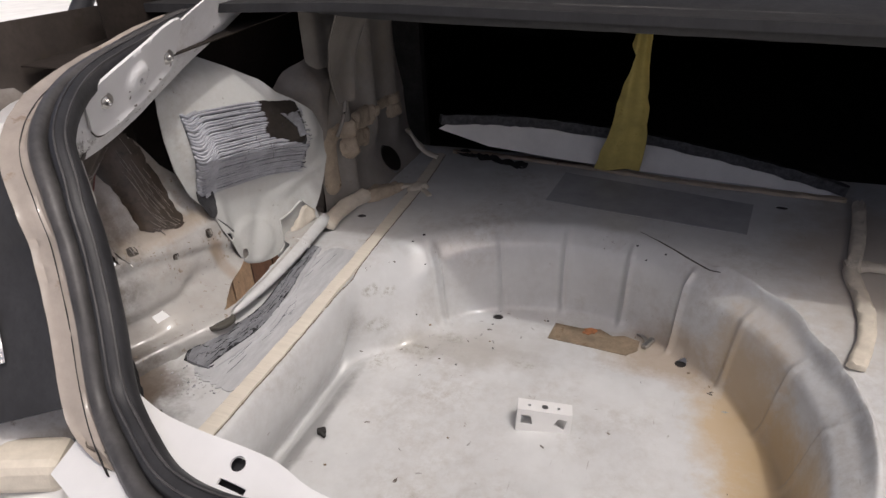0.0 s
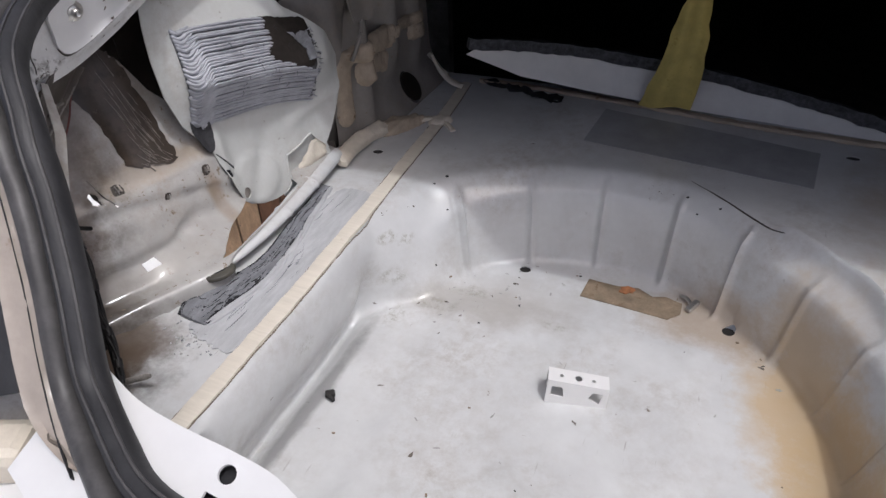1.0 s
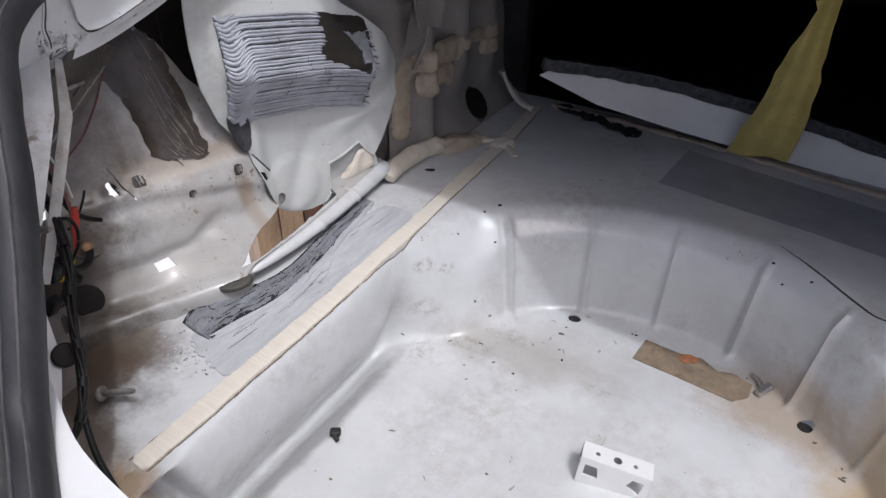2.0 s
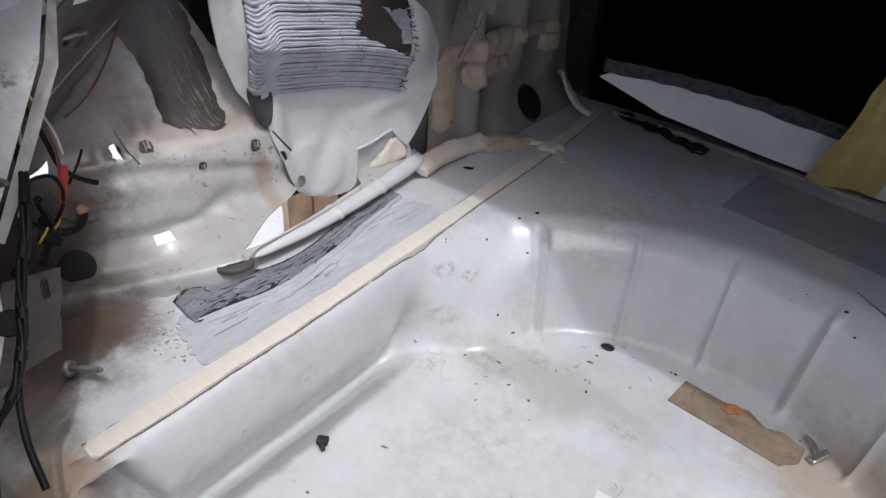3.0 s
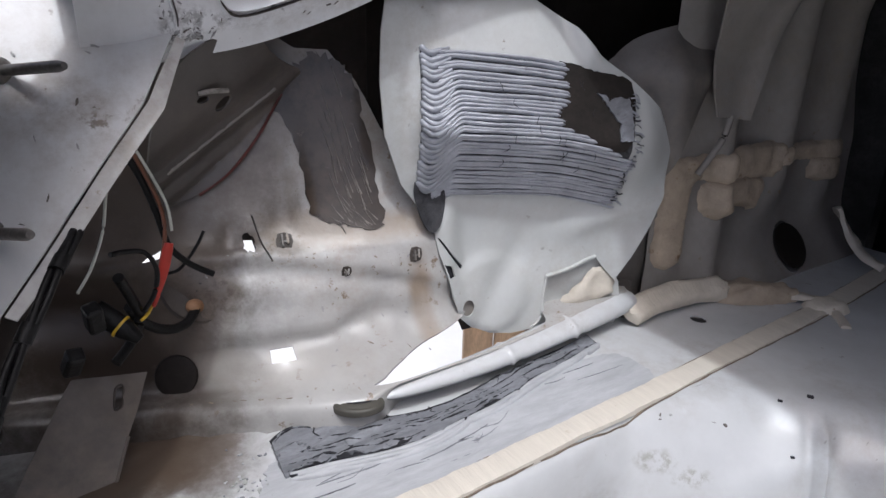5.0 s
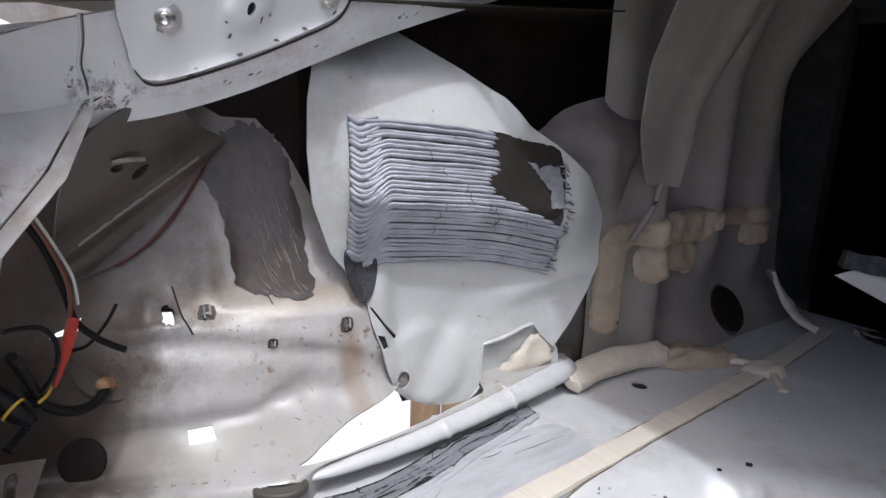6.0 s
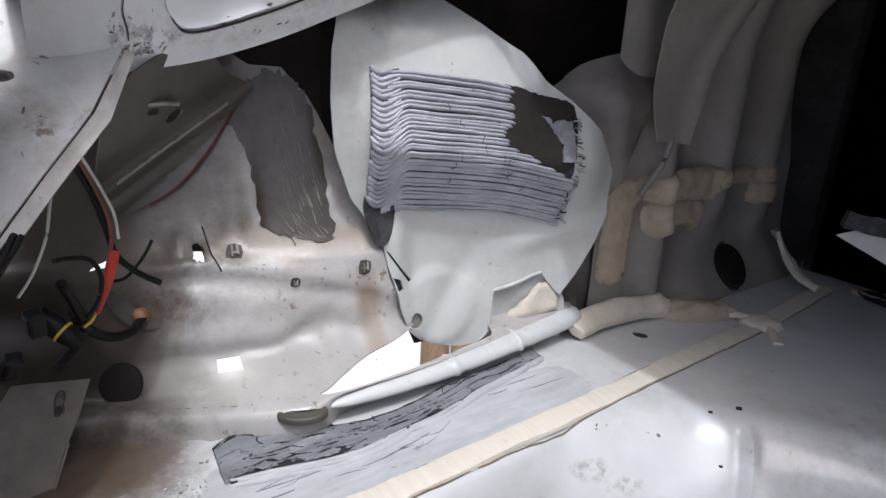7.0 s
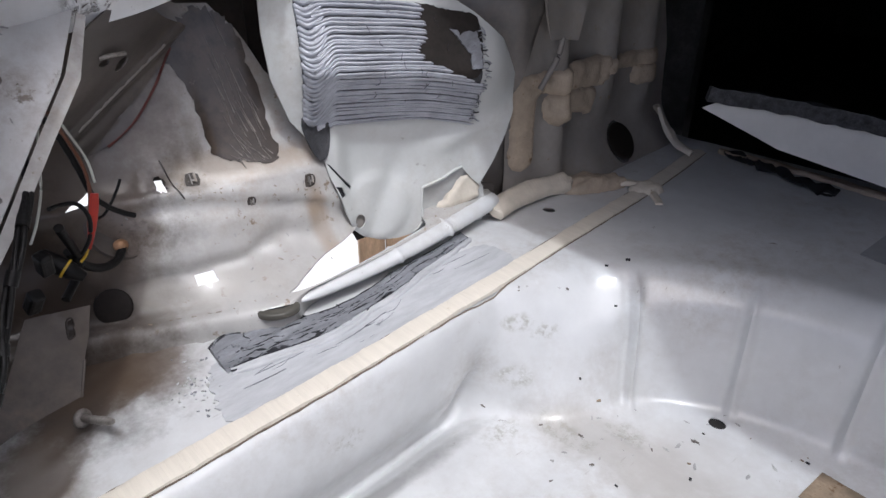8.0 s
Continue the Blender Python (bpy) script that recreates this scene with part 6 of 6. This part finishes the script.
plug_m = facing((-0.497, 0.297, 0.201), (0.35, 0.55, -0.5))
plug_body = lathe("plug_body", [(0.0062, -0.016), (0.0066, -0.004), (0.0062, 0.004), (0.0045, 0.010), (0.0030, 0.014)], plug_m, wire_black, harness, n=14)
lathe("plug_band", [(0.0069, 0.0), (0.0071, 0.0006), (0.0069, 0.0016)], plug_m, wire_yellow, plug_body, "yellow band round the plug", n=14)
block("connector", (-0.484, 0.285, 0.214), (0.010, 0.009, 0.018), wire_black, harness, turn=(10, 25, 20), bevel=0.002)
block("connector", (-0.472, 0.272, 0.196), (0.009, 0.009, 0.018), wire_black, harness, turn=(-10, 35, 10), bevel=0.002)
bulb = thing("bulb_holder", "copper bulb holder on a black lead in the side panel", "bulb holder", (-0.560, 0.340, 0.168))
lathe("socket", [(0.0048, -0.006), (0.0052, 0.0), (0.0046, 0.006), (0.0026, 0.008)], facing((-0.552, 0.346, 0.180), (0.8, -0.35, 0.4)), copper, bulb)
# Disc coloured dark in place of the depth of the round lamp opening.
lamp_opening_disc = lathe("lamp_opening_disc", [(0.0285, -0.003), (0.0285, 0.0008), (0.0265, 0.0022), (0.0245, 0.0004), (0.0001, 0.0002)], facing(Vector((-0.562, 0.354, 0.192)), (0.85, -0.1, 0.35)), grimy, bulb, "dirty dark disc standing in for the round lamp opening", n=30)
for k in range(7):
    a = 0.5 + 0.22 * k
    block("rib", Vector((-0.5585, 0.358, 0.190)) + Vector((0, 0.006 * math.cos(3 * a), 0.006 * math.sin(4 * a))), (0.0012, 0.0012, 0.008), dull_steel if k % 3 == 0 else dark_metal, lamp_opening_disc, turn=(40 + 9 * k, 0, 0), bevel=0.0003)
hose = cable("drain_tube", [Vector(pillar(0.79, 0.30)) + Vector((0.012, 0, 0)), Vector(pillar(0.785, 0.28)) + Vector((0.014, 0, 0)), Vector(pillar(0.775, 0.262)) + Vector((0.012, 0, 0)), Vector(pillar(0.768, 0.248)) + Vector((0.008, 0, 0))], 0.003, dull_paint)
tagged(hose, "thin grey drain tube below the hanging sheet", "tube")

# ---- bent flap under the rail ----
FA, FB, FC = Vector((-0.58, 0.437, 0.335)), Vector((-0.585, 0.335, 0.232)), Vector((-0.522, 0.355, 0.352))


def flap_at(u, v):
    """The flap bends along a slanting line and its lower strip lies against the side panel."""
    p = FA + (FB - FA) * u + (FC - FA) * v
    wall_x = -0.565 + 0.22 * (p.y - 0.41) - 0.346 * max(0.0, p.z - 0.231) + 0.004
    bend = 0.035 + 0.51 * u
    d = v - bend
    p.x = max(p.x, wall_x) + 0.0045 * bump(d, 0.0, 0.05) - 0.004 * bump(d, -0.16, 0.07) + 0.006 * math.sin(2.6 * v) * step(0.05, 0.4, d) + 0.0015 * rough((u, v, 0), 3)
    return p


flap = sheet("bent_flap", smooth_loop([(0.10, 1.0), (-0.03, 0.97), (-0.15, 0.88), (-0.20, 0.75), (-0.115, 0.57), (-0.055, 0.33), (-0.012, 0.03), (0.025, -0.012), (0.10, 0.0), (0.182, -0.05), (0.423, -0.13), (0.646, -0.14), (0.787, -0.06), (0.867, 0.063), (0.82, 0.302), (0.60, 0.60), (0.327, 0.87)], 3)[::-1], flap_at, flap_paint,
             [disc(0.232, 0.45, 0.045, 0.055, 10, 0.6), disc(0.225, 0.635, 0.022, 0.045, 10)], gap=0.035, thick=0.0015)
tagged(flap, "dark bent metal flap hanging under the rail", "metal flap")

# ---- outside of the car ----
def quarter(u, v):
    """u: along the car; v: outward from the gutter."""
    base = table([(0.10, -0.36), (0.25, -0.452), (0.35, -0.512), (0.45, -0.548), (0.6, -0.60), (1.3, -0.66)], u)
    z = table([(0.10, 0.33), (0.25, 0.392), (0.35, 0.418), (0.5, 0.440), (0.7, 0.46), (1.3, 0.50)], u)
    return (base - v, u, z - 0.014 - 0.08 * v - 0.9 * max(0, v - 0.09) ** 1.3 * 3)


quarter_panel = sheet("quarter_panel", [(0.285, 0.0), (1.2, 0.0), (1.2, 0.13), (0.30, 0.13)][::-1], quarter, clean_paint, gap=0.03, thick=0.002)
tagged(quarter_panel, "bright white outer quarter panel beside the boot opening", "car panel", kind="structure")
lamp_box = thing("lamp_recess", "dark tail lamp recess with a strip of chromed lamp", "tail lamp", (-0.42, 0.17, 0.25))
lamp_path = catmull(LOOP[7:12], 8)
sweep("housing", lamp_path, [(0.044, -0.008), (0.056, -0.013), (0.075, -0.014), (0.140, -0.030), (0.140, -0.060), (0.044, -0.040)], rubber, lamp_box, out_from=MIDDLE, wobble=0.001)
sweep("lens", lamp_path[6:24], [(0.078, -0.012), (0.094, -0.009), (0.125, -0.022), (0.094, -0.030)], lens, lamp_box, "ribbed chromed lamp strip", out_from=MIDDLE)
bumper = thing("bumper_mount", "white bumper mounting below the tail lamp", "bumper mount", (-0.40, 0.12, 0.1))
sheet("shelf", [(-0.62, -0.05), (0.40, -0.05), (0.40, 0.14), (-0.30, 0.14), (-0.34, 0.17), (-0.62, 0.17)], lambda u, v: (u, v, 0.168 + 0.10 * v + 0.006 * rough((u, v, 0), 14)), clean_paint, gap=0.02, thick=0.004, parent=bumper)
block("clip_bracket", (-0.325, 0.105, 0.187), (0.045, 0.012, 0.014), steel, bumper, turn=(0, 0, 40), bevel=0.002)
block("foam", (-0.40, 0.145, 0.197), (0.07, 0.035, 0.03), sealer, bumper, turn=(0, 6, 28), bevel=0.008)

glass_seal = cable("window_seal", [(-0.675, 0.50, 0.425), (-0.74, 0.62, 0.49), (-0.86, 0.86, 0.60), (-0.98, 1.1, 0.68)], 0.012, rubber)
tagged(glass_seal, "dark rubber window seal strip on the white rear pillar", "rubber seal")

# ---- surroundings ----
ground = sheet("ground", [(-300, -300), (300, -300), (300, 300), (-300, 300)], lambda u, v: (u, v, -0.55), concrete, gap=60, thick=0.2)
tagged(ground, "pale concrete yard under the car", "ground", kind="structure")
crate = thing("wooden_crate", "pale brown wooden crate standing on the ground beside the car", "crate", (-0.79, 0.70, -0.55))
CM = pose(-0.765, 0.712, 0, 0, 0, -32)
for k in range(4):
    block("plank", CM @ Vector((-0.011, 0.018 + 0.042 * k, -0.26)), (0.022, 0.040, 0.58), wood if k < 2 else dark_wood, crate, turn=(0, 0, -32), bevel=0.002)
    block("plank", CM @ Vector((-0.045 - 0.042 * k, 0.011, -0.26)), (0.040, 0.022, 0.58), wood, crate, turn=(0, 0, -32), bevel=0.002)
for z in (-0.45, -0.20):
    block("batten", CM @ Vector((0.009, 0.08, z)), (0.018, 0.16, 0.06), wood, crate, turn=(0, 0, -32), bevel=0.003)
block("lid", CM @ Vector((-0.09, 0.085, 0.040)), (0.20, 0.19, 0.018), wood, crate, turn=(0, 0, -32), bevel=0.004)
barrier = block("barrier", (-4.27, 2.65, 0.010), (0.42, 0.08, 0.09), red_paint, turn=(0, 0, 25), bevel=0.01)
tagged(barrier, "red painted barrier rail standing in the yard", "barrier")
for s in (-0.12, 0.12):
    block("leg", (-4.27 + s, 2.65 + 0.46 * s, (0.010 - 0.55) / 2), (0.05, 0.05, 0.010 + 0.55), red_paint, barrier, turn=(0, 0, 25), bevel=0.005)

# Dark sheet seen through the cut-out as the post's unlit inside.
cavity = sheet("wall_post_cavity", [(-0.10, 0.0), (-0.004, 0.0), (-0.010, 0.20), (-0.11, 0.20)], lambda u, v: post(u, v, -0.030), dark_metal, gap=0.03)
tagged(cavity, "dark cavity wall behind the corner post", "car panel", kind="structure")

pin = cable("pin", [flap_at(0.20, 0.70) + Vector((0.002, 0, 0)), flap_at(0.185, 0.62) + Vector((0.006, 0, 0.001)), flap_at(0.170, 0.51) + Vector((0.008, 0, 0.001))], 0.0016, dull_steel, flap, "small steel pin")
# Two paler lines painted as the highlights along the flap's folds.
for off, size in ((0.0, 0.0012), (-0.17, 0.0009)):
    cable("fold", [flap_at(f, 0.035 + 0.51 * f + off * (0.4 + f)) + Vector((0.0006, 0, 0)) for f in (0.12, 0.2, 0.3, 0.42, 0.54, 0.66)], size, dull_paint, flap)
cable("edge_wire", [flap_at(u, v) + Vector((0.001, 0, -0.001)) for u, v in ((0.14, -0.035), (0.25, -0.08), (0.36, -0.115), (0.48, -0.138), (0.60, -0.143), (0.70, -0.11), (0.79, -0.055))], 0.0011, rust_red, flap, "dark red wire along the edge")
